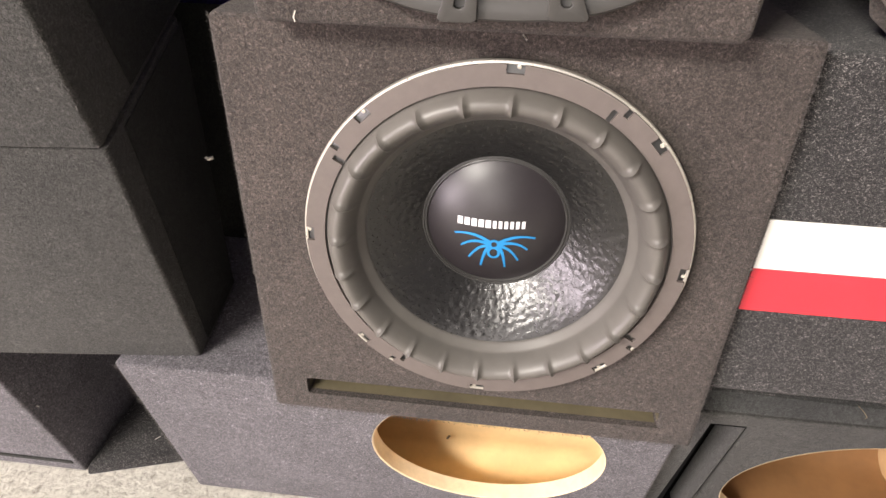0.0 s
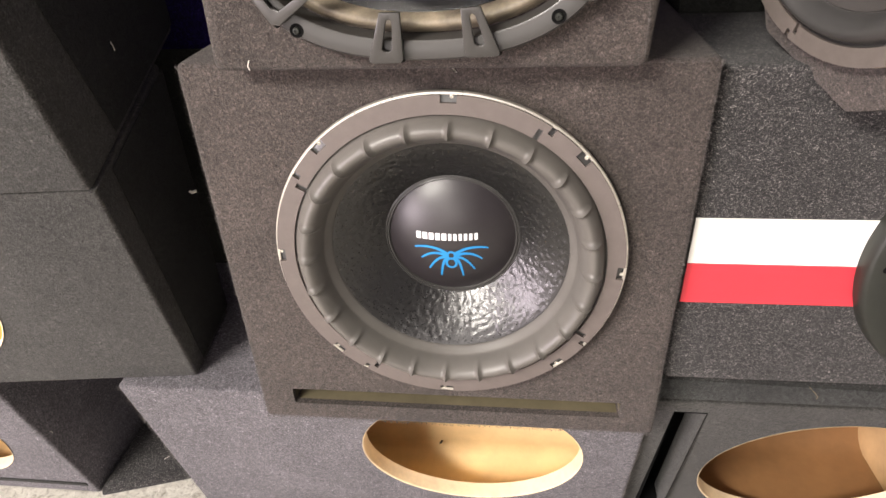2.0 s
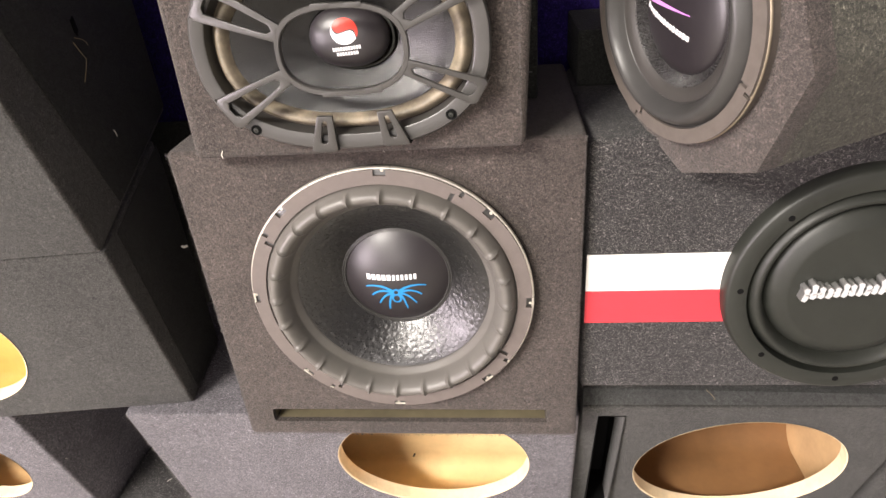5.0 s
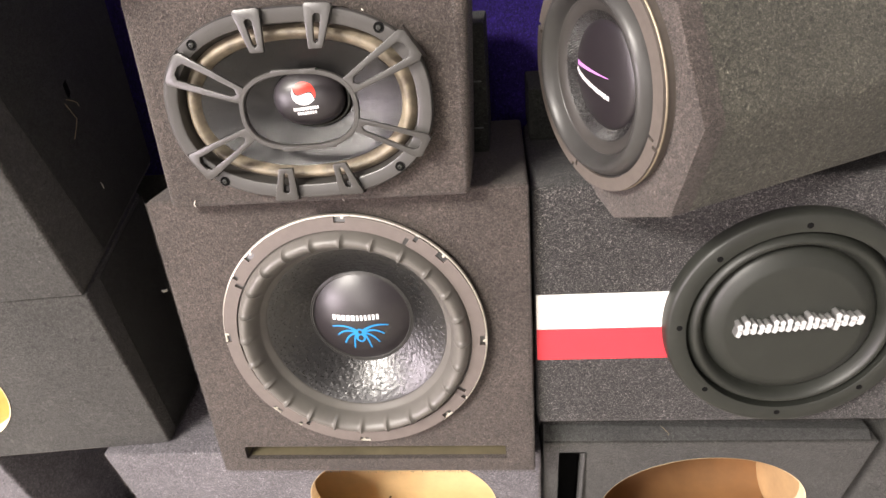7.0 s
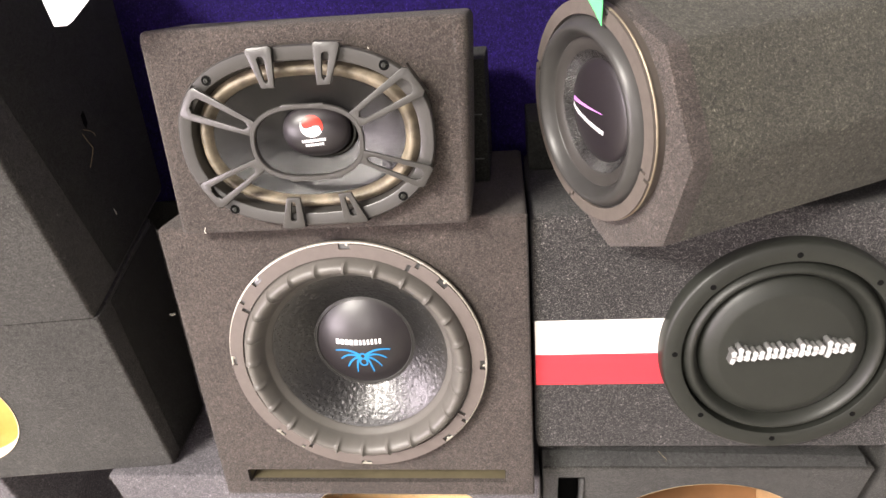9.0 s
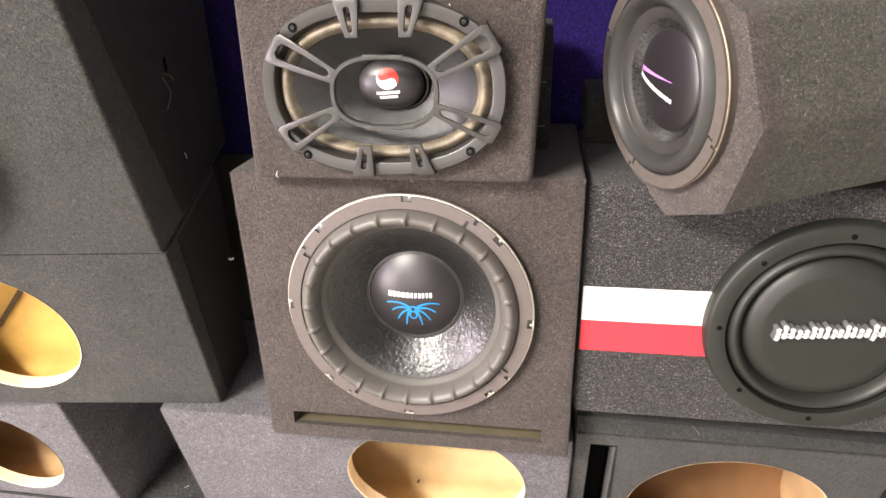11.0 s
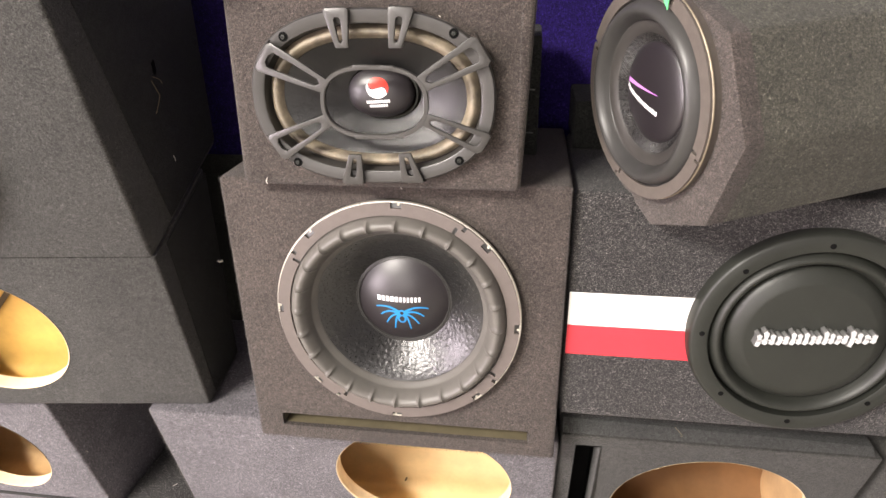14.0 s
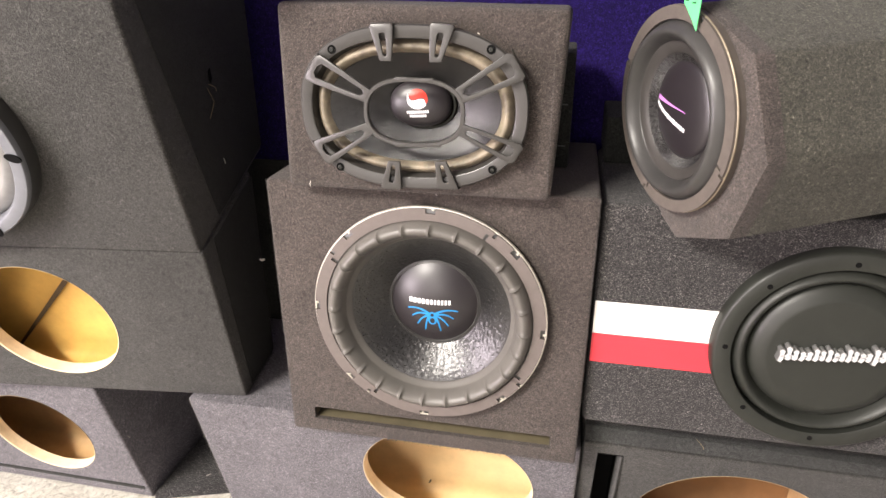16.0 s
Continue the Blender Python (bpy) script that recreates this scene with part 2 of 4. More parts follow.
def rings(rows, n=128, e=2.0, cap_start=False, cap_end=False, cx=0.0, cy=0.0):
    """A skin through ovals (half width, half height, z[, centre x, centre y])."""
    bm = bmesh.new()
    last, first = None, None
    for row in rows:
        a, b, z = row[:3]
        ox, oy = row[3:5] if len(row) > 3 else (cx, cy)
        ring = [bm.verts.new((x, y, z)) for x, y in oval(a, b, n, e, ox, oy)]
        first = first or ring
        if last:
            for i in range(n):
                j = (i + 1) % n
                bm.faces.new((last[i], last[j], ring[j], ring[i]))
        last = ring
    if cap_start:
        bm.faces.new(first)
    if cap_end:
        bm.faces.new(last)
    return bm


def lathe(profile, n=128, cap_end=False, shape=None):
    bm = rings([(r, r, z) for r, z in profile], n, cap_end=cap_end)
    if shape:
        for v in bm.verts:
            v.co.z += shape(math.hypot(v.co.x, v.co.y), math.atan2(v.co.x, v.co.y))
    return bm


def dome(r, z_edge, z_top, n=96, steps=10):
    rows = [(r * math.cos(k / steps * math.pi / 2), z_edge + (z_top - z_edge) * math.sin(k / steps * math.pi / 2)) for k in range(steps)]
    return lathe(rows, n, cap_end=True)


def roll(r_out, r_in, z0, height, steps=16):
    return [(r_out + (r_in - r_out) * k / steps, z0 + height * math.sin(math.pi * k / steps) ** 0.8) for k in range(steps + 1)]


def ribbon(points, widths, z_at, lift):
    """A flat stroke along points on a surface z_at(x, y)."""
    bm = bmesh.new()
    prev = None
    for i, ((x, y), w) in enumerate(zip(points, widths)):
        ax, ay = points[max(0, i - 1)]
        bx, by = points[min(len(points) - 1, i + 1)]
        d = math.hypot(bx - ax, by - ay) or 1
        nx, ny = -(by - ay) / d * w / 2, (bx - ax) / d * w / 2
        pair = [bm.verts.new((px, py, z_at(px, py) + lift)) for px, py in ((x + nx, y + ny), (x - nx, y - ny))]
        if prev:
            bm.faces.new((prev[0], prev[1], pair[1], pair[0]))
        prev = pair
    return bm


def arc_points(p0, p1, p2, n=10):
    return [tuple((1 - t) ** 2 * a + 2 * t * (1 - t) * b + t * t * c for a, b, c in zip(p0, p1, p2)) for t in (k / n for k in range(n + 1))]


def bars(row, z_at, lift):
    """Small upright blocks (x, y, width, height) laid on a surface."""
    bm = bmesh.new()
    for x, y, w, h in row:
        q = [bm.verts.new((px, py, z_at(px, py) + lift)) for px, py in ((x, y), (x + w, y), (x + w, y + h), (x, y + h))]
        bm.faces.new(q)
    return bm


def merge(parts_list):
    out = bmesh.new()
    for b in parts_list:
        me = bpy.data.meshes.new("tool")
        b.to_mesh(me)
        b.free()
        out.from_mesh(me)
        bpy.data.meshes.remove(me)
    return out


def screw(parent, x, y, z, r, mat, name="screw"):
    bm = lathe([(r, 0), (r, r * 0.35), (r * 0.75, r * 0.7), (r * 0.45, r * 0.75), (r * 0.4, r * 0.35)], 14, cap_end=True)
    bm.transform(Matrix.Translation((x, y, z)))
    return part(name, bm, mat, parent)


def polar(angle, r):
    """Clock angle in degrees from the top."""
    a = radians(angle)
    return r * math.sin(a), r * math.cos(a)


def gasket_arc(parent, a0, a1, r0, r1, z0, z1, notches, half=2.4, mat=None):
    """One arc of a gasket with square notches at its outer edge."""
    mid = r0 + (r1 - r0) * 0.58
    bm = bmesh.new()
    n = int((a1 - a0) / 1.2)
    angles = [a0 + (a1 - a0) * k / n for k in range(n + 1)]
    for lo, hi, shift in ((r0, mid, -1.6), (mid, r1, 1.6)):
        for k in range(n):
            s, e = angles[k], angles[k + 1]
            c = (s + e) / 2 + shift
            if hi == r1 and any(abs((c - q + 180) % 360 - 180) < half for q in notches):
                continue
            bm.faces.new([bm.verts.new((*polar(a + shift, r), z0)) for a, r in ((s, lo), (e, lo), (e, hi), (s, hi))])
    bmesh.ops.remove_doubles(bm, verts=bm.verts, dist=1e-5)
    made = bmesh.ops.extrude_face_region(bm, geom=bm.faces[:])
    bmesh.ops.translate(bm, vec=(0, 0, z1 - z0), verts=[g for g in made["geom"] if isinstance(g, bmesh.types.BMVert)])
    return part("gasket", bm, mat or GASKET, parent)


# ---- room ----
WALL_Y, FAR = 0.34, 3.4
def structure(name, bm, mat, label):
    return tagged(part(name, bm, mat), label, name.split("_")[0], kind="structure")


structure("floor", block(-FAR - 0.1, FAR + 0.1, -6.1, WALL_Y + 0.1, -0.1, 0.0), CONCRETE, "pale worn rough concrete floor")
structure("wall_north", block(-FAR, FAR, WALL_Y, WALL_Y + 0.1, 0.0, 2.6), CARPET_WALL, "wall covered in dark purple carpet")
# thin black sheet puts the shade low on the wall into colour
structure("wall_panel", block(-FAR, FAR, WALL_Y - 0.006, WALL_Y - 0.001, 0.0, 0.66), CARPET_BLACK_SHADE, "black sheet for the shade on the lower wall")
# unseen walls and ceiling close the room; openings hold the stand-in lamps
structure("wall_south", cut(block(-FAR, FAR, -6.1, -6.0, 0.0, 2.6), [block(-1.92, 0.42, -6.2, -5.9, 0.58, 2.12)]), PAINT, "plain pale grey painted wall")
structure("wall_west", cut(block(-FAR - 0.1, -FAR, -6.1, WALL_Y + 0.1, 0.0, 2.6), [block(-FAR - 0.2, -FAR + 0.1, -4.31, -1.69, 0.06, 1.38)]), PAINT, "plain pale grey painted wall")
structure("wall_east", block(FAR, FAR + 0.1, -6.1, WALL_Y + 0.1, 0.0, 2.6), PAINT, "plain pale grey painted wall")
structure("ceiling", block(-FAR - 0.1, FAR + 0.1, -6.1, WALL_Y + 0.1, 2.6, 2.7), PAINT, "plain pale grey painted ceiling")


# ---- speaker boxes ----
def slanted(x0, x1, y_top, z_top, z_low, slope, depth, yaw=0.0, pivot=None):
    """Corners of a box whose front leans forward: y grows by slope for each metre down. yaw turns it about its pivot."""
    y_low = y_top + slope * (z_top - z_low)
    rows = [(x0, y_low, z_low), (x1, y_low, z_low), (x1, y_top + depth, z_low), (x0, y_top + depth, z_low),
            (x0, y_top, z_top), (x1, y_top, z_top), (x1, y_top + depth, z_top), (x0, y_top + depth, z_top)]
    if yaw:
        c, s = math.cos(radians(yaw)), math.sin(radians(yaw))
        px, py = pivot
        rows = [(px + (x - px) * c - (y - py) * s, py + (x - px) * s + (y - py) * c, z) for x, y, z in rows]
    return rows


def shrink(rows, d):
    """The same solid with every side moved in by d."""
    v = [Vector(r) for r in rows]
    n = len(v) // 2
    out = []
    for i, p in enumerate(v):
        ring = 0 if i < n else n
        k = i - ring
        a, b, c = v[ring + (k + 1) % n] - p, v[ring + (k - 1) % n] - p, v[(i + n) % (2 * n)] - p
        out.append(p + (a.normalized() + b.normalized() + c.normalized()) * d * 1.05)
    return [tuple(p) for p in out]


def split(bm, origin, normal):
    """Cuts a solid in two along a plane; returns the part behind it and the part in front."""
    both = [bm, bm.copy()]
    for b, inner in zip(both, (False, True)):
        bmesh.ops.bisect_plane(b, geom=b.verts[:] + b.edges[:] + b.faces[:], plane_co=origin, plane_no=normal, clear_outer=not inner, clear_inner=inner)
    return both


def face_matrix(rows):
    """Origin at the middle of the front, x along it, y up it, z out of it."""
    a, b, d, c = (Vector(rows[i]) for i in (0, 1, 4, 5))
    return frame_matrix((a + b + c + d) / 4, b - a, d - a)


def open_box(name, rows, mat, holes, label, bevel=0.007, group="", more=(), deep=1.0, board=None, right=None):
    """An empty enclosure: carpeted shell, raw lining and the bare rim of each round cut-out (world x, z, half width, half height)."""
    base = (Vector(rows[0]) + Vector(rows[2])) / 2
    m = Matrix.Translation(base)
    back = m.inverted()
    box = thing(name, m, label, "speaker box", group)
    fm = face_matrix(rows)
    inner = shrink(rows, 0.019)
    tools, rims = [hull(inner)], []
    for x, z, a, b in holes:
        n, o = fm.col[2].xyz, fm.translation
        y = o.y - ((x - o.x) * n.x + (z - o.z) * n.z) / n.y
        local = fm.inverted() @ Vector((x, y, z))
        tools.append(prism(oval(a, b, 96, 2.0, local.x, local.y), -0.05, 0.05, fm))
        rim = rings([(a + 0.0012, b + 0.0012, 0.0012, local.x, local.y), (a - 0.0004, b - 0.0004, 0.0002, local.x, local.y), (a - 0.0006, b - 0.0006, -0.002, local.x, local.y), (a - 0.0006, b - 0.0006, -0.0195, local.x, local.y), (a + 0.002, b + 0.002, -0.0197, local.x, local.y)], 96)
        rim.transform(back @ fm)
        rims.append(rim)
    body = cut(hull(rows, bevel, 4), tools + list(more))
    body.transform(back)
    part("body", body, mat, box)
    wall = [Vector(r) for r in shrink(rows, 0.0195)]
    for front, rear in ((0, 3), (1, 2), (4, 7), (5, 6)):
        wall[rear] = wall[front].lerp(wall[rear], deep)
    if right is not None:
        for k in (1, 2, 5, 6):
            wall[k].x = right[k in (2, 6)]
    lining = hull(wall)
    front = max(lining.faces, key=lambda f: f.normal.dot(fm.col[2].xyz))
    bmesh.ops.delete(lining, geom=[front], context="FACES")
    rear = min(lining.faces, key=lambda f: f.normal.dot(fm.col[2].xyz))
    if right is not None:
        bmesh.ops.bevel(lining, geom=[min(rear.edges, key=lambda e: sum(v.co.z for v in e.verts))], offset=0.05, segments=6, profile=0.5, affect="EDGES")
    else:
        bmesh.ops.bevel(lining, geom=list(rear.edges), offset=0.035, segments=6, profile=0.5, affect="EDGES")
    lining.transform(back)
    # board: a lit or shaded fibreboard tone, else plain MDF
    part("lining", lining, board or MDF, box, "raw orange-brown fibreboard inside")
    for rim in rims:
        part("cutout_rim", rim, MDF_EDGE, box, "bare pale fibreboard edge")
    return box, fm


# lower row, on the floor
B_ROWS = slanted(-0.42, 0.222, 0.039, 0.33, 0.0, 0.24, 0.28)
B_BOX, _ = open_box("speaker_box", B_ROWS, CARPET_BLUE, [(0.013, 0.203, 0.142, 0.128)], "empty speaker box in blue-grey carpet on the floor", 0.006, deep=0.55, board=MDF_LIT)
N_ROWS = slanted(-1.15, -0.603, 0.040, 0.33, 0.0, 0.24, 0.28)
N_BOX, _ = open_box("speaker_box", N_ROWS, CARPET_BLUE, [(-0.785, 0.166, 0.108, 0.108)], "empty speaker box in blue-grey carpet with round cut-out", 0.006, deep=0.55, board=MDF_MID)
P_ROWS = slanted(0.226, 0.655, 0.040, 0.345, 0.0, 0.30, 0.28)
P_BOX, P_FM = open_box("speaker_box", P_ROWS, CARPET_GREY, [(0.460, 0.168, 0.147, 0.146)], "empty ported speaker box in dark grey carpet", 0.004, deep=1.0, right=(0.634, 0.630), board=MDF_SHADED,
                       more=[hull([(0.247, 0.08, 0.05), (0.284, 0.08, 0.05), (0.284, 0.17, 0.05), (0.247, 0.17, 0.05),
                                   (0.247, -0.01, 0.322), (0.284, -0.01, 0.322), (0.284, 0.10, 0.322), (0.247, 0.10, 0.322)])])

# left tower: two boxes with one leaning front
YAW = 6.6
L_ROWS = slanted(-1.0, -0.317, -0.006, 0.621, 0.332, 0.235, 0.20, YAW, (-0.317, 0.0))
L_ROWS = L_ROWS[:6] + [(x, y, 0.681) for x, y, z in L_ROWS[6:]]
L_BOX, _ = open_box("speaker_box", L_ROWS, CARPET_GREY, [(-0.608, 0.478, 0.111, 0.111)], "empty speaker box in grey carpet under another box", (0.005, 0.0014), deep=0.5)
U_ROWS = slanted(-1.0, -0.320, -0.135, 1.05, 0.6225, 0.30, 0.398, YAW, (-0.320, 0.0))
U_ROWS = U_ROWS[:2] + [(x, y, 0.7035) for x, y, z in U_ROWS[2:4]] + U_ROWS[4:]
U_BASE = Matrix.Translation(((Vector(U_ROWS[0]) + Vector(U_ROWS[2])) / 2))
U_BOX = thing("speaker_box", U_BASE, "tall leaning speaker box in grey carpet", "speaker box")
U_FM = face_matrix(U_ROWS)
for name, bm in zip(("body", "front_board"), split(hull(U_ROWS, (0.006, 0.0014), 4), U_FM.translation - U_FM.col[2].xyz * 0.02, U_FM.col[2].xyz)):
    bm.transform(U_BASE.inverted())
    part(name, bm, CARPET_GREY, U_BOX)

# middle: box with the large subwoofer
C_BOX = thing("speaker_box", Matrix.Translation((0, 0.14, 0.33)), "ported speaker box in charcoal carpet with slot port", "speaker box")
bm = cut(block(-0.213, 0.213, 0.0, 0.28, 0.333, 0.733, 0.006, 3),
         [block(-0.176, 0.177, -0.05, 0.20, 0.357, 0.3785, 0.004, 2), prism(oval(0.138, 0.138, 64), -0.06, 0.10, frame_matrix((0.005, 0, 0.557), (1, 0, 0), (0, 0, 1)))])
bm.transform(Matrix.Translation((0, -0.14, -0.33)))
part("body", bm, CARPET_BROWN, C_BOX)

K_Y = -0.029
K_BOX = thing("speaker_box", Matrix.Translation((0, 0.03, 0.735)), "small speaker box in charcoal carpet on a larger box", "speaker box")
bm = cut(hull([(-0.167, K_Y, 0.734), (0.153, K_Y, 0.734), (0.153, 0.10, 0.734), (-0.167, 0.10, 0.734),
               (-0.161, K_Y, 0.948), (0.163, K_Y, 0.942), (0.163, 0.085, 0.942), (-0.161, 0.085, 0.948)], 0.0095, 4),
         [prism(oval(0.110, 0.075, 64), -0.06, 0.06, frame_matrix((-0.005, K_Y, 0.836), (1, 0, 0), (0, 0, 1)))])
bm.transform(Matrix.Translation((0, -0.03, -0.735)))
part("body", bm, CARPET_BROWN, K_BOX)

S_Y = 0.014
S_BOX = thing("speaker_box", Matrix.Translation((0.6, 0.15, 0.40)), "speaker box in black flecked carpet with a striped tape", "speaker box")
bm = cut(block(0.217, 0.95, S_Y, 0.30, 0.401, 0.722, 0.010, 3), [prism(oval(0.122, 0.122, 64), -0.10, 0.06, frame_matrix((0.500, S_Y, 0.549), (1, 0, 0), (0, 0, 1)))])
bm.transform(Matrix.Translation((-0.6, -0.15, -0.40)))
part("body", bm, CARPET_FLECK, S_BOX)
bm = hull([(0.226, 0.0405, 0.347), (0.645, 0.0405, 0.347), (0.645, 0.10, 0.347), (0.226, 0.10, 0.347),
           (0.226, 0.0488, 0.3695), (0.641, 0.0457, 0.361), (0.641, 0.10, 0.361), (0.226, 0.10, 0.3695)], 0.003, 2)
bm.transform(P_BOX.matrix_world.inverted())
part("top_panel", bm, CARPET_DARK, P_BOX, "darker carpeted sloping top edge")
# unseen black block added for the shade in the gap; it carries S_BOX
bm = block(0.226, 0.630, 0.1005, 0.32, 0.3455, 0.4005, 0.003, 2)
bm.transform(P_BOX.matrix_world.inverted())
part("gap_filler", bm, CARPET_BLACK_SHADE, P_BOX, "black filler added in the shaded gap under the upper box")
# port sides coloured black for the shade inside the slot
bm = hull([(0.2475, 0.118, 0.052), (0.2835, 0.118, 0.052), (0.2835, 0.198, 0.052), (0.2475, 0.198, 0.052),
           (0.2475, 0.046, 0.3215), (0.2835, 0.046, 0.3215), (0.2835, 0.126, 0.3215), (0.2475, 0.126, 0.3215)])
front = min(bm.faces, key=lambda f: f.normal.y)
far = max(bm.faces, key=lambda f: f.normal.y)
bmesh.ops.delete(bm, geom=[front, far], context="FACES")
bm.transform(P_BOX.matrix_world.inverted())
part("port", bm, BLACK, P_BOX, "slot port sides coloured black for shade")
bm = hull([(0.2815, 0.119, 0.052), (0.2832, 0.119, 0.052), (0.2832, 0.160, 0.052), (0.2815, 0.160, 0.052),
           (0.2815, 0.047, 0.3213), (0.2832, 0.047, 0.3213), (0.2832, 0.090, 0.3213), (0.2815, 0.090, 0.3213)])
bm.transform(P_BOX.matrix_world.inverted())
part("port_side", bm, CARPET_GREY, P_BOX, "grey carpet wrapped into the slot")
# lighter tone than the lining carries the light on this side
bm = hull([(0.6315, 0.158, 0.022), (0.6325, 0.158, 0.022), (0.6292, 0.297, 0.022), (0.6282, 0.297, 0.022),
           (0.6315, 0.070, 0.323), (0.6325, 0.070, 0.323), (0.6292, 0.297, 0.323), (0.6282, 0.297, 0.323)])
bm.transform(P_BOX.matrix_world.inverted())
part("side_board", bm, MDF_MID, P_BOX, "fibreboard side coloured lighter for the light on it")
# black plate in place of the shade at the slot's back
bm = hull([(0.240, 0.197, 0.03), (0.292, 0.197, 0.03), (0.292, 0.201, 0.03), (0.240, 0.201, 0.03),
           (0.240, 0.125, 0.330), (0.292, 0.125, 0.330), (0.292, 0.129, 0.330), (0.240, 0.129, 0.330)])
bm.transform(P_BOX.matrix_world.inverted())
part("port_back", bm, BLACK, P_BOX, "slot port back coloured black for shade")

# bare board inside the slot port of the middle box
bm = block(-0.1755, 0.1765, 0.007, 0.198, 0.3575, 0.3780)
front = min(bm.faces, key=lambda f: f.calc_center_median().y)
bmesh.ops.delete(bm, geom=[front], context="FACES")
bm.transform(C_BOX.matrix_world.inverted())
part("port", bm, PORT_BOARD, C_BOX, "olive-brown board inside a slot port")

# carpet in the gap of the lower row
bm = hull([(-0.598, 0.112, 0.0), (-0.426, 0.168, 0.0), (-0.426, 0.335, 0.0), (-0.598, 0.335, 0.0),
           (-0.598, 0.118, 0.014), (-0.426, 0.174, 0.014), (-0.426, 0.335, 0.014), (-0.598, 0.335, 0.014)], 0.004)
tagged(part("carpet_offcut", bm, CARPET_FLECK), "dark carpet offcut on the floor between two boxes", "carpet")

# tape on the flecked box
for z0, z1, mat, words in ((0.5450, 0.5915, WHITE_TAPE, "white"), (0.5015, 0.5446, RED_TAPE, "red")):
    for x0, x1 in ((0.2185, 0.372), (0.628, 0.82)):
        bm = block(x0, x1, S_Y - 0.0008, S_Y + 0.001, z0, z1)
        bm.transform(S_BOX.matrix_world.inverted())
        part("tape_stripe", bm, mat, S_BOX, words + " glossy tape")


# ---- large ribbed subwoofer ----
def ribbed_subwoofer(m):
    s = thing("subwoofer", m, "large black subwoofer with ribbed grey surround and blue emblem", "subwoofer")
    R, turn = 0.1615, 2.5
    part("frame", lathe([(0.146, 0.0), (R - 0.002, 0.0), (R - 0.002, 0.0085), (R - 0.006, 0.0104), (0.1425, 0.0104), (0.141, -0.03)]), STEEL_DARK, s, "dark steel frame")
    part("rim", lathe([(R - 0.002, 0.0055), (R - 0.0004, 0.0058), (R, 0.0066), (R, 0.0098), (R - 0.0006, 0.0106), (R - 0.0024, 0.0108), (R - 0.003, 0.0100)], 160), STEEL, s, "bright zinc-plated edge")
    screws = [turn + 45 * k for k in range(8)]
    for k in range(4):
        gasket_arc(s, 33 + 90 * k + 0.9, 33 + 90 * (k + 1) - 0.9, 0.1432, R - 0.0022, 0.0105, 0.0135, screws)
    for a in screws:
        x, y = polar(a + 0.7, 0.1572)
        screw(s, x, y, 0.0092, 0.0019, STEEL)
    ribs = 24

    def bumps(r, a):
        t = (0.1436 - r) / (0.1436 - 0.1180)
        if not 0.12 < t < 0.92:
            return 0.0
        d = ((a * ribs / (2 * math.pi) + 0.33) % 1.0 - 0.5) * 2 * math.pi / ribs * r
        return 0.0050 * math.exp(-(d / 0.0018) ** 2) * math.sin(math.pi * (t - 0.12) / 0.80) ** 0.5

    part("surround", lathe(roll(0.1436, 0.1185, 0.006, 0.0185, 18) + [(0.1178, 0.0040), (0.1168, 0.0028), (0.1140, -0.0010), (0.1124, -0.0028), (0.1116, -0.0042), (0.1114, -0.0070)], 24 * 18, shape=bumps), RUBBER, s, "grey rubber roll with raised ribs")

    def emboss(r, a):
        x, y = r * math.sin(a), r * math.cos(a)
        w = 0.6 * noise.noise(Vector((x * 90, y * 90, 5.0)))
        d = noise.voronoi(Vector((x * 175 + w, y * 175 - w, 3.0 + 0.7 * w)))[0]
        k = min(1.0, 2.2 * (d[1] - d[0])) - 0.5 + 0.4 * noise.noise(Vector((x * 330, y * 330, 9.0)))
        return 0.00075 * k * max(0, min(1, (r - 0.0650) / 0.006, (0.1115 - r) / 0.004))

    steps = 40
    part("cone", lathe([(0.1122 - 0.0485 * k / steps, -0.0045 - 0.0345 * (k / steps) ** 1.2) for k in range(steps + 1)], 330, shape=emboss), CONE, s, "glossy embossed black cone")
    part("cap_ring", lathe([(0.0672, -0.0385), (0.0664, -0.0362), (0.0654, -0.0358), (0.0648, -0.0368), (0.0642, -0.0362), (0.0630, -0.0356), (0.0618, -0.0378)], 96), RUBBER_DARK, s)
    z0, z1 = -0.0378, -0.0190
    ball = (0.0622 ** 2 + (z1 - z0) ** 2) / (2 * (z1 - z0))
    part("dust_cap", lathe([(0.0622 * (1 - k / 14), z1 - ball + math.sqrt(ball ** 2 - (0.0622 * (1 - k / 14)) ** 2)) for k in range(14)], 96, cap_end=True), CAP, s, "satin black dome")

    def on_cap(x, y):
        return z1 - ball + math.sqrt(ball ** 2 - x * x - y * y)

    for k in range(11):
        w, h = (0.0046, 0.0072) if k < 5 else (0.0030, 0.0070)
        x = -0.0335 + 0.0062 * k if k < 5 else -0.0022 + 0.0050 * (k - 5)
        part("print_bar", bars([(x, 0.0060, w, h)], on_cap, 0.0005), WHITE, s, keep=True)
    strokes = []
    for sx in (-1, 1):
        for mid, end, root in (((0.017, -0.005), (0.036, -0.0085), -0.014), ((0.018, -0.011), (0.030, -0.021), -0.016),
                               ((0.013, -0.017), (0.0225, -0.034), -0.018), ((0.008, -0.019), (0.011, -0.043), -0.020)):
            pts = arc_points((0.003 * sx, root + 0.004), (mid[0] * sx, mid[1] + 0.007), (end[0] * sx, end[1] + 0.004), 10)
            strokes.append(ribbon(pts, [0.0036 - 0.0018 * k / 10 for k in range(11)], on_cap, 0.0005))
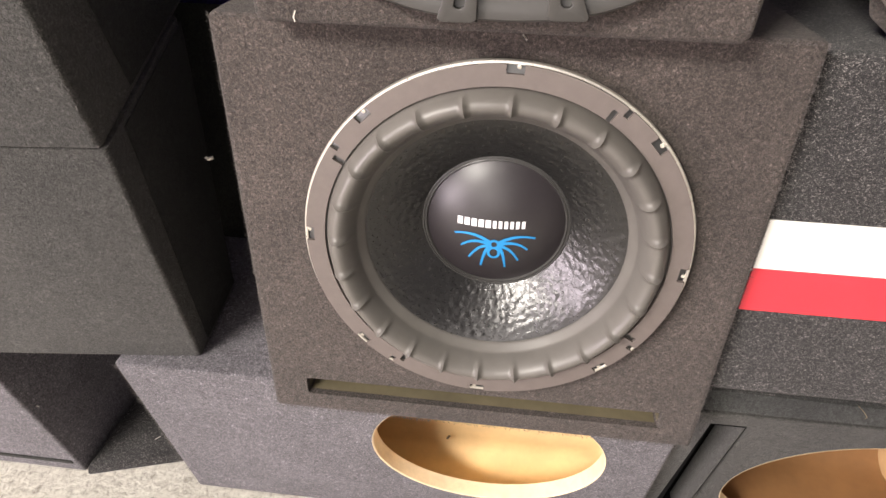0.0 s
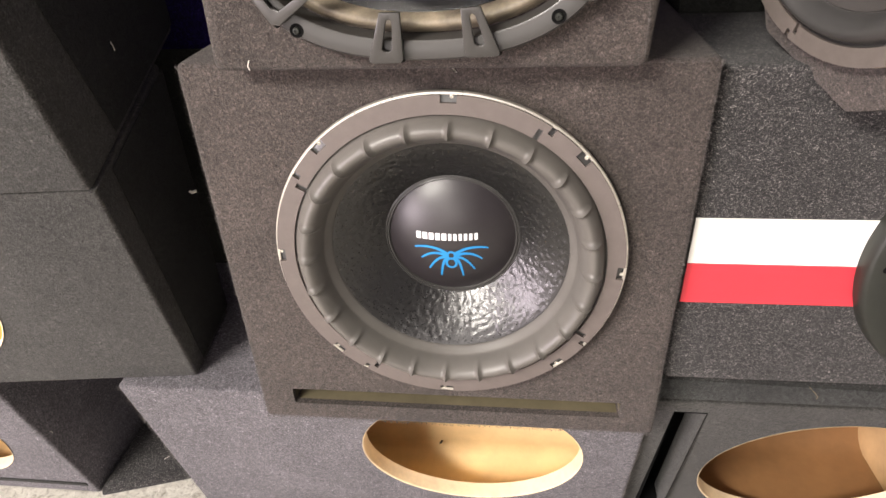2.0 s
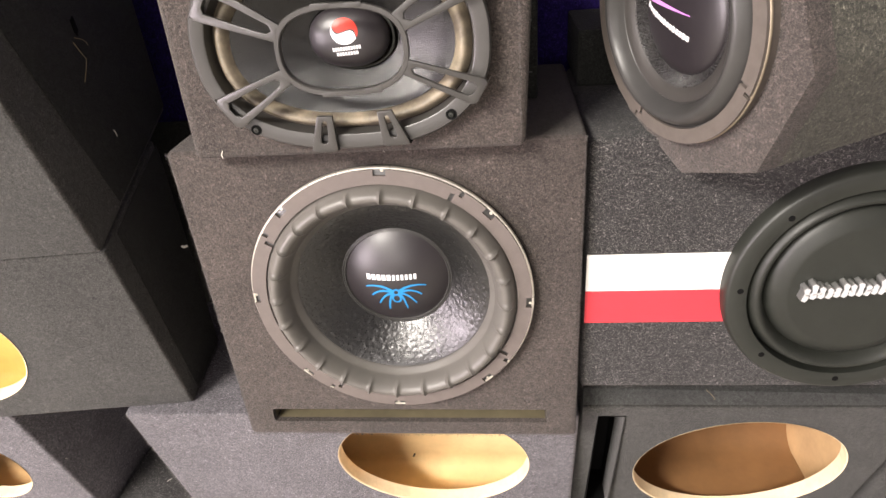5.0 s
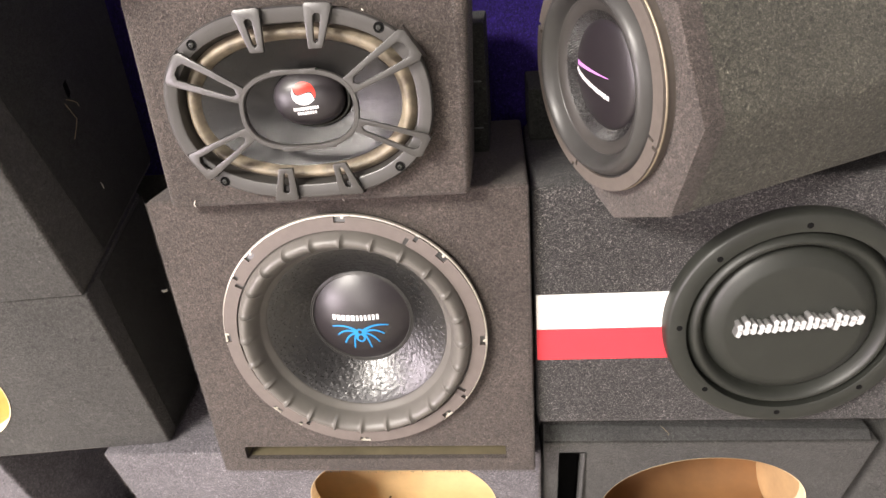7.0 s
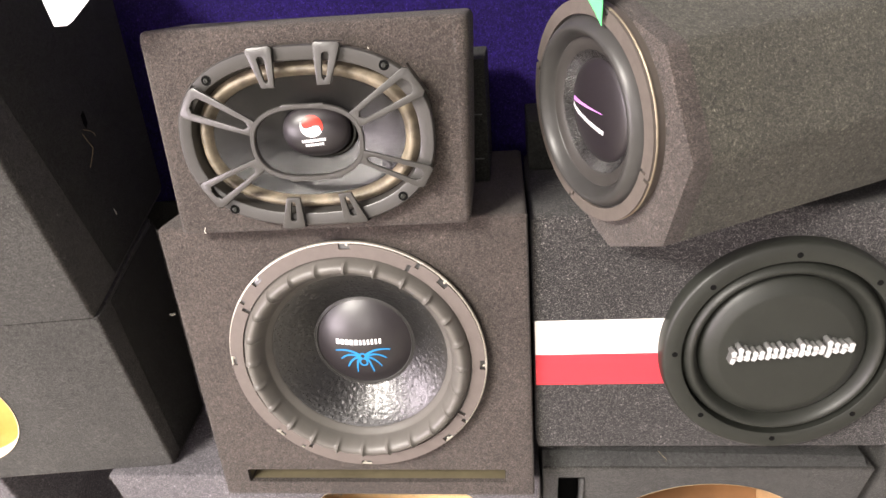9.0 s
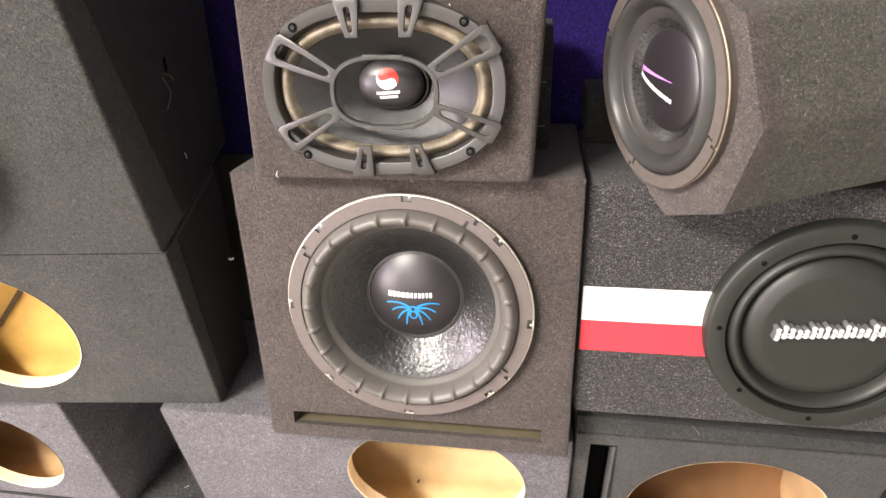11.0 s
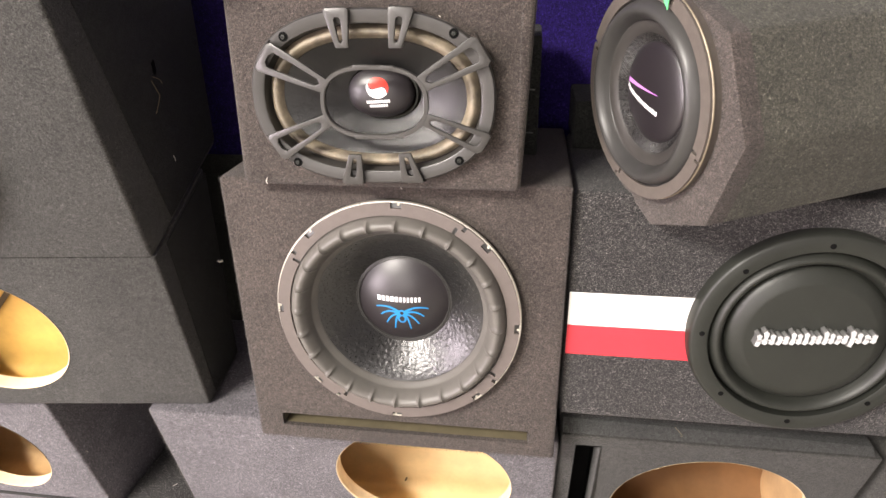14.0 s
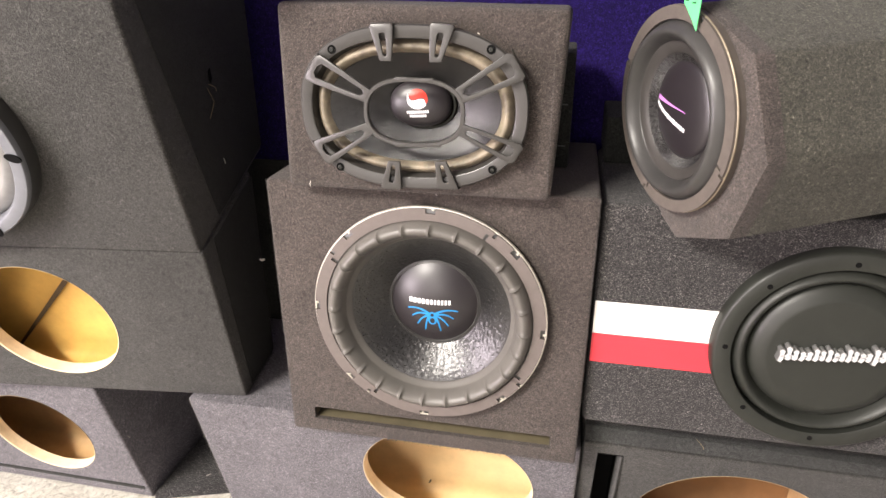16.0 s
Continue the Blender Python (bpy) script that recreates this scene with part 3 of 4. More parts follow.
    for cy, a, b in ((-0.011, 0.0038, 0.0040), (-0.0205, 0.0048, 0.0058)):
        ring = [(x, y) for x, y in oval(a, b, 20, 2, 0, cy)]
        strokes.append(ribbon(ring + ring[:1], [0.0024] * 21, on_cap, 0.0006))
    for bm in strokes:
        part("emblem_stroke", bm, BLUE, s, "blue printed stroke", keep=True)
    return s


ribbed_subwoofer(frame_matrix((0.003, 0.0, 0.555), (1, 0, 0), (0, 0, 1)) @ Matrix.Scale(0.979, 4))


# ---- oval subwoofer with open grille ----
def strut(parent, name, quad, heights, slot, ends, thick=0.0042, mat=PLASTIC):
    """A flat plate with a narrow slot: quad is outer-left, outer-right, inner-right, inner-left; slot: its share of the width; ends: where it starts and stops."""
    q = [Vector((x / 1000, y / 1000, z)) for (x, y), z in zip(quad, heights)]

    def at(t, side):
        return (q[0].lerp(q[3], t)).lerp(q[1].lerp(q[2], t), side)

    lo, hi = 0.5 - slot / 2, 0.5 + slot / 2
    e0, e1, cut_in = ends[0], ends[1], 0.05
    outer = [at(0, 0.12), at(0, 0.88), at(0.06, 1), at(0.5, 1), at(1, 1), at(1, 0.5), at(1, 0), at(0.5, 0), at(0.06, 0)]
    w = (hi - lo) * 0.28
    inner = [at(e0, lo + w), at(e0, hi - w), at(e0 + cut_in, hi), at(0.5, hi), at(e1 - cut_in, hi - w * 0.3), at(e1, 0.5), at(e1 - cut_in, lo + w * 0.3), at(0.5, lo), at(e0 + cut_in, lo)]
    down = Vector((0, 0, -thick))
    bm = bmesh.new()
    rows = [[bm.verts.new(p + o) for p in ring] for ring in (outer, inner) for o in (Vector(), down)]
    for i in range(9):
        j = (i + 1) % 9
        for a, c in ((0, 2), (1, 3), (0, 1), (2, 3)):
            bm.faces.new((rows[a][i], rows[a][j], rows[c][j], rows[c][i]))
    # lip that folds down over the frame
    lip = [bm.verts.new(p) for p in (q[0] + down, q[1] + down, q[1] * 1.004 + Vector((0, 0, -0.013)), q[0] * 1.004 + Vector((0, 0, -0.013)))]
    bm.faces.new(lip)
    bmesh.ops.recalc_face_normals(bm, faces=bm.faces)
    sharp = [e for e in bm.edges if len(e.link_faces) == 2 and e.calc_face_angle(0) > 0.6]
    bmesh.ops.bevel(bm, geom=sharp, offset=0.0007, segments=2, profile=0.5, affect="EDGES")
    return part(name, bm, mat, parent)


def oval_subwoofer(m):
    s = thing("subwoofer", m, "oval black subwoofer with an open plastic grille and tan surround", "subwoofer")
    e = 2.35
    rim = rings([(0.128, 0.089, 0.0), (0.1290, 0.0900, 0.0100), (0.1287, 0.0897, 0.0136), (0.1274, 0.0884, 0.0150), (0.1162, 0.0772, 0.0153), (0.1150, 0.0760, 0.0145), (0.1138, 0.0748, 0.0060), (0.1125, 0.0735, -0.01)], 128, e)
    part("frame", rim, PLASTIC, s, "satin black oval frame")
    n = 12
    part("surround", rings([(0.1130 - 0.0150 * k / n, 0.0738 - 0.0140 * k / n, 0.0 + 0.0085 * math.sin(math.pi * k / n)) for k in range(n + 1)], 128, 2.3), TAN, s, "mottled tan foam roll")
    part("cone", rings([(0.0985 - 0.0600 * k / 10, 0.0602 - 0.0335 * k / 10, 0.001 - 0.0235 * (k / 10) ** 1.05, 0.008 * k / 10, 0.001 * k / 10) for k in range(11)], 128, 2.2), WOVEN, s, "woven black cone")
    part("cap_ring", rings([(0.0376, 0.0274, -0.0215, 0.0065, 0.001), (0.0371, 0.0269, -0.0200, 0.0065, 0.001), (0.0355, 0.0258, -0.0196, 0.0065, 0.001)], 96, 2.2), MATTE, s)
    cx, cy, a, b, z0, z1 = 0.0035, 0.002, 0.0360, 0.0262, -0.0195, -0.003
    part("dust_cap", rings([(a * math.cos(k / 10 * math.pi / 2), b * math.cos(k / 10 * math.pi / 2), z0 + (z1 - z0) * math.sin(k / 10 * math.pi / 2), cx, cy) for k in range(10)], 96, 2.2, cap_end=True), CAP, s, "glossy black oval cap")

    def on_cap(x, y):
        return z0 + (z1 - z0) * math.sqrt(max(0.0, 1 - ((x - cx) / a) ** 2 - ((y - cy) / b) ** 2))

    def swirl(sign):
        """Half of a disc cut in two by a wave, laid on the cap."""
        r, th, cols, rows_n = 0.0108, radians(-30), 36, 7
        bm = bmesh.new()
        grid = []
        for k in range(cols + 1):
            u = r * math.cos(math.pi * k / cols)
            edge, wave = sign * math.sqrt(max(0.0, r * r - u * u)), 0.36 * r * math.sin(math.pi * u / r) + 0.0006 * sign
            line = []
            for q in range(rows_n):
                y = wave + (edge - wave) * q / (rows_n - 1)
                X, Y = cx - 0.0008 + 1.12 * (u * math.cos(th) - y * math.sin(th)), cy + 0.0074 + u * math.sin(th) + y * math.cos(th)
                line.append(bm.verts.new((X, Y, on_cap(X, Y) + 0.0006)))
            grid.append(line)
        for a0, a1 in zip(grid, grid[1:]):
            for q in range(rows_n - 1):
                bm.faces.new((a0[q], a1[q], a1[q + 1], a0[q + 1]))
        return bm

    part("emblem", swirl(1), RED, s, "red half of a round emblem", keep=True)
    part("emblem", swirl(-1), WHITE, s, "white half of a round emblem", keep=True)
    word = [(cx - 0.0130 + 0.00235 * k, cy - 0.0092 + 0.00016 * k, 0.0017, 0.0032) for k in range(11)] + [(cx - 0.0098 + 0.0025 * k, cy - 0.0134 + 0.00016 * k, 0.0018, 0.0030) for k in range(8)]
    for row in word:
        part("print_bar", bars([row], on_cap, 0.0006), WHITE, s, keep=True)
    for x, y in ((-0.087, 0.063), (0.087, 0.066), (0.092, -0.062), (-0.086, -0.068)):
        # black disc on the frame carries the shade of a screw hole
        bm = lathe([(0.0050, 0.0140), (0.0049, 0.0155), (0.0044, 0.0156), (0.0040, 0.0154)], 20, cap_end=True)
        bm.transform(Matrix.Translation((x, y, 0)))
        hole = part("screw_hole", bm, BLACK, s)
        screw(hole, x, y, 0.0152, 0.0026, MATTE)
    grille = part("grille_ring", merge([rings([(0.0563, 0.0375, 0.0245, 0.0062, 0.0), (0.0563, 0.0375, 0.0278, 0.0062, 0.0), (0.0556, 0.0368, 0.0286, 0.0062, 0.0), (0.0524, 0.0336, 0.0286, 0.0062, 0.0), (0.0516, 0.0328, 0.0278, 0.0062, 0.0), (0.0513, 0.0325, 0.0225, 0.0062, 0.0)], 96, 2.5)]), PLASTIC, s, "satin black oval ring")
    for x0, x1, y in ((-14, 2, 35.5), (14, 28, 35.0), (-16, -4, -35.5), (22, 36, -34.0)):
        bm = block(x0 / 1000, x1 / 1000, (y - 2.2) / 1000, (y + 2.2) / 1000, 0.0235, 0.0288, 0.0009, 2)
        part("grille_tab", bm, PLASTIC, grille)
    hi, lo = 0.0285, 0.0215
    for quad in ([(-102, 60), (-121, 31), (-46, 9), (-40, 22)], [(126, 38), (108, 66), (49, 25), (59, 12)],
                 [(-117, -38), (-99, -66), (-41, -25), (-48, -13)], [(114, -54), (127, -32), (60, -10), (53, -21)]):
        strut(s, "grille_strut", quad, (lo, lo, hi, hi), 0.52, (0.10, 0.90))
    for quad in ([(-43, 90), (-16, 91), (-18, 53), (-31, 53)], [(23, 92), (50, 90), (36, 53), (23, 53)],
                 [(-12, -90), (-37, -90), (-26, -56), (-12, -56)], [(55, -86), (30, -87), (28, -54), (41, -53)]):
        strut(s, "grille_clip", quad, (0.0205, 0.0205, 0.0235, 0.0235), 0.30, (0.24, 0.88))
    return s


oval_subwoofer(frame_matrix((-0.005, K_Y, 0.836), (1, 0, 0), (0, 0, 1)) @ Matrix.Scale(1.007, 4))


# ---- flat-faced subwoofer ----
def flat_subwoofer(m):
    s = thing("subwoofer", m, "matte black shallow subwoofer with a chrome raised badge", "subwoofer")
    part("frame", lathe([(0.1545, 0.0), (0.1540, 0.010), (0.1525, 0.0165), (0.1505, 0.0192), (0.1485, 0.0205), (0.1295, 0.0205), (0.1284, 0.0198), (0.1278, 0.004)]), MATTE, s, "matte black rubber-faced frame")
    for k in range(8):
        x, y = polar(45 * k, 0.1368)
        # black disc in place of a shaded screw recess
        bm = lathe([(0.0040, 0.0200), (0.0037, 0.0208), (0.0031, 0.0209), (0.0010, 0.0206)], 16, cap_end=True)
        bm.transform(Matrix.Translation((x, y, 0)))
        part("screw_hole", bm, BLACK, s)
    part("surround", lathe([(0.1272, 0.004), (0.1262, 0.006)] + roll(0.1258, 0.1060, 0.007, 0.0140, 14) + [(0.1050, 0.0050), (0.1035, 0.003)]), MATTE, s, "black rubber roll")
    part("cone", lathe([(0.1050, -0.001), (0.1043, 0.0045), (0.1025, 0.0085), (0.0995, 0.0118), (0.0950, 0.0148), (0.0895, 0.0176), (0.0850, 0.0196), (0.0825, 0.0203), (0.0805, 0.0205), (0.040, 0.0205), (0.004, 0.0205)], 128, cap_end=True), MATTE, s, "flat matte black disc")
    # badge: nine uneven pieces, dark chrome sides and white strokes on their faces, rising a little along the row
    tilt = Matrix.Translation((-0.0715, -0.0040, 0)) @ Matrix.Rotation(radians(5.0), 4, "Z")
    x = 0.0
    for k, (w, up, down, stems) in enumerate(((0.0255, 0.0235, 0.0030, 3), (0.0165, 0.0150, 0.0010, 2), (0.0155, 0.0205, 0.0010, 2), (0.0080, 0.0200, 0.0010, 1), (0.0150, 0.0150, 0.0010, 2),
                                              (0.0150, 0.0220, 0.0010, 2), (0.0160, 0.0150, 0.0010, 2), (0.0165, 0.0225, 0.0050, 2), (0.0175, 0.0150, 0.0012, 2))):
        up, pitch = up * 0.82, w / stems
        faces, sides = [], []
        for j in range(stems):
            h = up if j == (0 if k != 0 else 1) else min(up, 0.0148)
            px, lean, foot = x + pitch * (j + 0.12), 0.0014, -down * (j == 0)
            faces.append([(px - 0.0012, foot + 0.0010), (px + pitch * 0.30, foot - 0.0010), (px + pitch * 0.66, 0.0012), (px + pitch * 0.56 + lean, h * 0.55), (px + pitch * 0.72 + lean, h - 0.0022),
                          (px + pitch * 0.36 + lean, h), (px + lean * 0.6, h - 0.0024), (px + pitch * 0.12 + lean * 0.5, h * 0.5)])
            mx, my = px + pitch * 0.35, h / 2
            sides.append(prism([(mx + (qx - mx) * 1.22, my + (qy - my) * 1.10) for qx, qy in faces[-1]], 0.0200, 0.0325, tilt, bevel=0.0005))
        if stems > 1:
            faces.append([(x + 0.0020, 0.0048), (x + w - 0.0040, 0.0056), (x + w - 0.0030, 0.0072), (x + 0.0030, 0.0064)])
        piece = part("badge_piece", merge(sides), CHROME, s, "chrome side of the raised badge")
        for face in faces:
            part("badge_stroke", prism(face, 0.0324, 0.0342, tilt), BADGE, piece, "white stroke on the badge face")
        x += w + 0.0004
    return s


flat_subwoofer(frame_matrix((0.4992, S_Y + 0.001, 0.5525), (1, 0, 0), (0, 0, 1)) @ Matrix.Scale(0.887, 4))


# ---- eight-sided box with its subwoofer ----
AY, AP = radians(-66.2), radians(-4.2)
AU = Vector((math.cos(AY), math.sin(AY), 0))
AN = AU.cross(Vector((0, 0, 1)))
AV = Vector((0, 0, math.cos(AP))) - AN * math.sin(AP)
A_M = frame_matrix((0.2732, -0.0173, 0.8394), AU, AV)
O_BOX = thing("speaker_box", A_M @ Matrix.Translation((0.0123, -0.0176, -0.20)), "eight-sided tube-shaped speaker box in grey-brown carpet", "speaker box")
outline = [polar(91.8 + 45 * k, 0.1272) for k in range(8)]
hole = [prism(oval(0.09, 0.09, 48, 2, -0.0123, 0.0176), 0.10, 0.25)]
for name, bm in zip(("body", "front_board"), split(cut(prism(outline, -0.20, 0.188, bevel=0.0055), hole), (0, 0, 0.168), (0, 0, 1))):
    # browner, darker colour on the front board stands for the light it gets
    part(name, bm, CARPET_OLIVE if name == "body" else CARPET_BROWN, O_BOX)


def small_subwoofer(m):
    s = thing("subwoofer", m, "small black subwoofer with pink and white print on its cap", "subwoofer")
    R = 0.107
    part("frame", lathe([(0.098, -0.012), (R - 0.003, -0.012), (R - 0.002, -0.0035), (0.0935, -0.0012), (0.092, -0.02)]), GASKET_DARK, s, "brown-grey frame")
    part("rim", lathe([(R - 0.002, -0.0034), (R - 0.0003, -0.0032), (R - 0.0002, -0.0026), (R - 0.0004, -0.0020), (R - 0.0009, -0.0014), (R - 0.002, -0.0011)], 160), STEEL_DULL, s, "thin dull metal edge")
    for k, (a0, a1) in enumerate(((24, 112), (114, 202), (204, 292), (294, 382))):
        gasket_arc(s, a0, a1, 0.0932, R - 0.001, -0.001, 0.0015, (), mat=GASKET_DARK)
    for a in (23, 113, 203, 293):
        x, y = polar(a, 0.1030)
        screw(s, x, y, -0.001, 0.0030, STEEL_DARK)
    part("surround", lathe([(0.0938, -0.0010), (0.0925, -0.0030)] + roll(0.0918, 0.0730, -0.003, 0.0125, 16) + [(0.0725, -0.0042), (0.0715, -0.0048)], 160), RUBBER_DARK, s, "glossy black rubber roll")
    part("lip", lathe([(0.0722, -0.0046), (0.0712, -0.0036), (0.0690, -0.0038), (0.0605, -0.0072), (0.0596, -0.0085)], 160), RUBBER_LIP, s, "smooth grey glue lip")

    def dots(r, a):
        return 0.0010 * math.sin(105 * a + math.pi * (round((0.0602 - r) / 0.0007) // 2))

    part("cone", lathe([(0.0602 - 0.0007 * k, -0.0080 - 0.00055 * k) for k in range(15)], 420, shape=dots), RIDGED, s, "ridged woven black cone")
    z0, z1 = -0.0160, -0.0055
    part("dust_cap", dome(0.0510, z0, z1), CAP, s, "satin black dome")

    def on_cap(x, y):
        return z0 + (z1 - z0) * math.sqrt(max(0.0, 1 - (x * x + y * y) / 0.0510 ** 2))

    part("emblem", ribbon([(-0.040 + 0.058 * k / 12, 0.010 - 0.0085 * k / 12) for k in range(13)], [0.0050 - 0.0045 * k / 12 for k in range(13)], on_cap, 0.0006), MAGENTA, s, "pink swoosh", keep=True)
    line = [(-0.042 + 0.060 * k / 14, 0.004 - 0.0215 * (k / 14) ** 0.8) for k in range(15)]
    marks = [ribbon([line[k], tuple(a * 0.22 + c * 0.78 for a, c in zip(line[k], line[k + 1]))], [0.0044 + 0.0012 * (k % 3 == 0), 0.0044], on_cap, 0.0006) for k in range(14)]
    for bm in marks:
        part("print_bar", bm, WHITE, s, keep=True)
    return s


small_subwoofer(A_M @ Matrix.Scale(1.011, 4))

# ---- speaker on the leaning box ----
def silver_speaker(m):
    s = thing("speaker", m, "round speaker with silver basket ring and black gasket", "speaker")
    part("basket", lathe([(0.1430, 0.0), (0.1436, 0.004), (0.1436, 0.012), (0.1434, 0.020), (0.1424, 0.0255), (0.1395, 0.0262)]), RUBBER_DARK, s, "black thick rounded edge")
    ring = part("basket_ring", lathe([(0.1430, 0.0225), (0.1427, 0.0276), (0.1412, 0.0298), (0.1285, 0.0304), (0.1262, 0.0290), (0.1235, 0.0215), (0.1225, 0.0)]), SILVER, s, "silver painted ring")
    for k in range(6):
        a = 94 + 61 * k
        x, y = polar(a, 0.1345)
        # raised black plate shows the shade of an opening in the ring
        bm = prism(oval(0.0105, 0.0058, 24), 0.0296, 0.0312, Matrix.Translation((x, y, 0)) @ Matrix.Rotation(-radians(a) + math.pi / 2 - 0.25, 4, "Z"))
        part("slot", bm, BLACK, ring, "black oval plate for a shaded opening")
    part("surround", lathe(roll(0.1232, 0.086, 0.008, 0.014, 14)), TAN_PALE, s, "pale grey foam roll")
    part("cone", lathe([(0.0865, 0.008), (0.060, -0.010), (0.032, -0.024)]), WOVEN, s)
    part("dust_cap", dome(0.034, -0.024, -0.010), CAP, s)
    return s


silver_speaker(frame_matrix((-0.6202, -0.0919, 0.7905), U_FM.col[0].xyz, U_FM.col[1].xyz))

# ---- things behind and small things ----
def dark_box(x0, x1, y0, y1, z0, z1, label):
    ob = thing("speaker_box", Matrix.Translation(((x0 + x1) / 2, (y0 + y1) / 2, z0)), label, "speaker box")
    bm = block(x0, x1, y0, y1, z0, z1, 0.004, 2)
    bm.transform(ob.matrix_world.inverted())
    part("body", bm, CARPET_BLACK_SHADE, ob)
    for k in range(2):
        bm = block(x1 - 0.020, x1 - 0.006, y0 - 0.001, y0, z0 + 0.03 + 0.055 * k, z0 + 0.0315 + 0.055 * k)
        bm.transform(ob.matrix_world.inverted())
        part("staple", bm, STEEL_DARK, ob)
    return ob


dark_box(-0.06, 0.171, 0.122, 0.275, 0.733, 0.884, "dark carpeted box behind the small speaker box")
dark_box(0.222, 0.42, 0.20, 0.335, 0.722, 0.79, "low dark carpeted box against the wall")

SIDE = Vector((-math.sin(radians(YAW)), math.cos(radians(YAW)), 0))
SIDE_N = Vector((math.cos(radians(YAW)), math.sin(radians(YAW)), 0))


def on_side(y, z, off):
    """A place on the leaning boxes' right side."""
    return Vector((-0.320, 0, 0)) + SIDE * (y / SIDE.y) + SIDE_N * off + Vector((0, 0, z))


def side_patch(name, points, off, mat, label="", category="", parent=None):
    bm = bmesh.new()
    for o in (off, off + 0.0006):
        bm.faces.new([bm.verts.new(on_side(y, z, o)) for y, z in points])
    bm.verts.ensure_lookup_table()
    n = len(points)
    for i in range(n):
        j = (i + 1) % n
        bm.faces.new((bm.verts[i], bm.verts[j], bm.verts[n + j], bm.verts[n + i]))
    if parent is not None:
        bm.transform(parent.matrix_world.inverted())
    ob = part(name, bm, mat, parent)
    return tagged(ob, label, category) if label else ob


white_tag = thing("paper_tag", Matrix.Translation((-0.186, -0.08, 1.0)), "white paper tag with cut corners hanging on a thin cord", "tag")
part("paper", prism([(-0.019, -0.0405), (-0.007, -0.0405), (0.0, -0.037), (0.040, -0.006), (0.046, 0.060), (-0.030, 0.060), (-0.026, -0.002)], 0.0, 0.0006, Matrix.Rotation(radians(90), 4, "X")), PAPER, white_tag)
part("cord", block(0.007, 0.0078, -0.0008, 0.0, 0.055, 1.6), PAPER, white_tag, "thin pale cord up to the ceiling")
# black sheets colour in the right side's shade; the upper one starts at a seam
side_patch("side_shade", [(0.085, 0.340), (0.193, 0.340), (0.193, 0.675), (0.030, 0.627)], 0.0042, CARPET_BLACK_SHADE, parent=L_BOX)
side_patch("side_shade", [(0.064, 0.651), (0.258, 0.709), (0.258, 1.043), (-0.098, 1.043)], 0.0010, CARPET_BLACK_SHADE, parent=U_BOX)
side_patch("tear", [(0.091, 0.853), (0.099, 0.857), (0.101, 0.842), (0.095, 0.836), (0.092, 0.841)], 0.0024, BLACK, parent=U_BOX)


def thread(points, width, mat, label):
    bm = bmesh.new()
    prev = None
    for i, p in enumerate(points):
        d = (Vector(points[min(i + 1, len(points) - 1)]) - Vector(points[max(0, i - 1)])).normalized()
        a = d.orthogonal().normalized()
        c = d.cross(a)
        ring = [bm.verts.new(Vector(p) + (a * math.cos(t) + c * math.sin(t)) * width / 2) for t in (0, 2.1, 4.2)]
        if prev:
            for k in range(3):
                bm.faces.new((prev[k], prev[(k + 1) % 3], ring[(k + 1) % 3], ring[k]))
        prev = ring
    return tagged(part("lint_thread", bm, mat), label, "lint", "scraps of lint")


LINT = plain("pale_lint", (0.72, 0.68, 0.60), 0.8, 0, 0.1, 300, 0.2)
LINT_TAN = plain("tan_lint", (0.26, 0.20, 0.12), 0.8, 0, 0.1, 300, 0.2)
thread([on_side(y, z, 0.002 + o) for y, z, o in ((0.089, 0.836, 0), (0.098, 0.832, 0.003), (0.106, 0.828, 0.002), (0.112, 0.823, 0))], 0.0011, LINT_TAN, "tan torn backing thread on a carpeted box")
thread([on_side(y, z, 0.002 + o) for y, z, o in ((0.084, 0.832, 0), (0.087, 0.822, 0.002), (0.093, 0.812, 0.003), (0.088, 0.803, 0.002), (0.079, 0.790, 0))], 0.0009, LINT_TAN, "tan torn backing thread on a carpeted box")
thread([on_side(0.104, 0.7265, 0.002), on_side(0.105, 0.722, 0.003), on_side(0.107, 0.7175, 0.002)], 0.0012, LINT, "white lint thread on a carpeted box")
thread([Vector((-0.2128, 0.103, 0.5670)), Vector((-0.2500, 0.103, 0.5660)), Vector((-0.2840, 0.103, 0.5665))], 0.0004, CARPET_BLACK_SHADE, "thin dark fibre between two carpeted boxes")
thread([Vector((-0.2925, 0.104, 0.5655)), Vector((-0.2900, 0.103, 0.5645)), Vector((-0.2870, 0.103, 0.5655)), Vector((-0.2840, 0.103, 0.5665))], 0.0040, LINT, "pale torn scrap hanging by a carpeted box")
thread([on_side(0.114, 0.570, 0.003), on_side(0.120, 0.566, 0.004), on_side(0.126, 0.569, 0.003)], 0.0010, LINT_TAN, "thin tan thread on a carpeted box")
thread([(-0.1365, K_Y - 0.001, 0.7435), (-0.1375, K_Y - 0.003, 0.740), (-0.1370, K_Y - 0.002, 0.7365)], 0.0009, LINT, "white lint thread on a carpeted box")
thread([(0.066, K_Y - 0.0005, 0.918), (0.0675, K_Y - 0.0015, 0.9165)], 0.0009, LINT, "white lint thread on a carpeted box")
thread([(0.012, -0.001, 0.728), (0.014, -0.003, 0.7265), (0.015, -0.001, 0.7245)], 0.0012, LINT, "white lint thread on a carpeted box")
thread([(0.380, 0.047, 0.368), (0.386, 0.044, 0.363), (0.391, 0.0435, 0.357), (0.388, 0.043, 0.351)], 0.0006, LINT_TAN, "thin tan thread on a carpeted box")

DEEP_BROWN = plain("deep_brown", (0.060, 0.036, 0.012), 0.8, 0, 0.2, 60, 0.2)
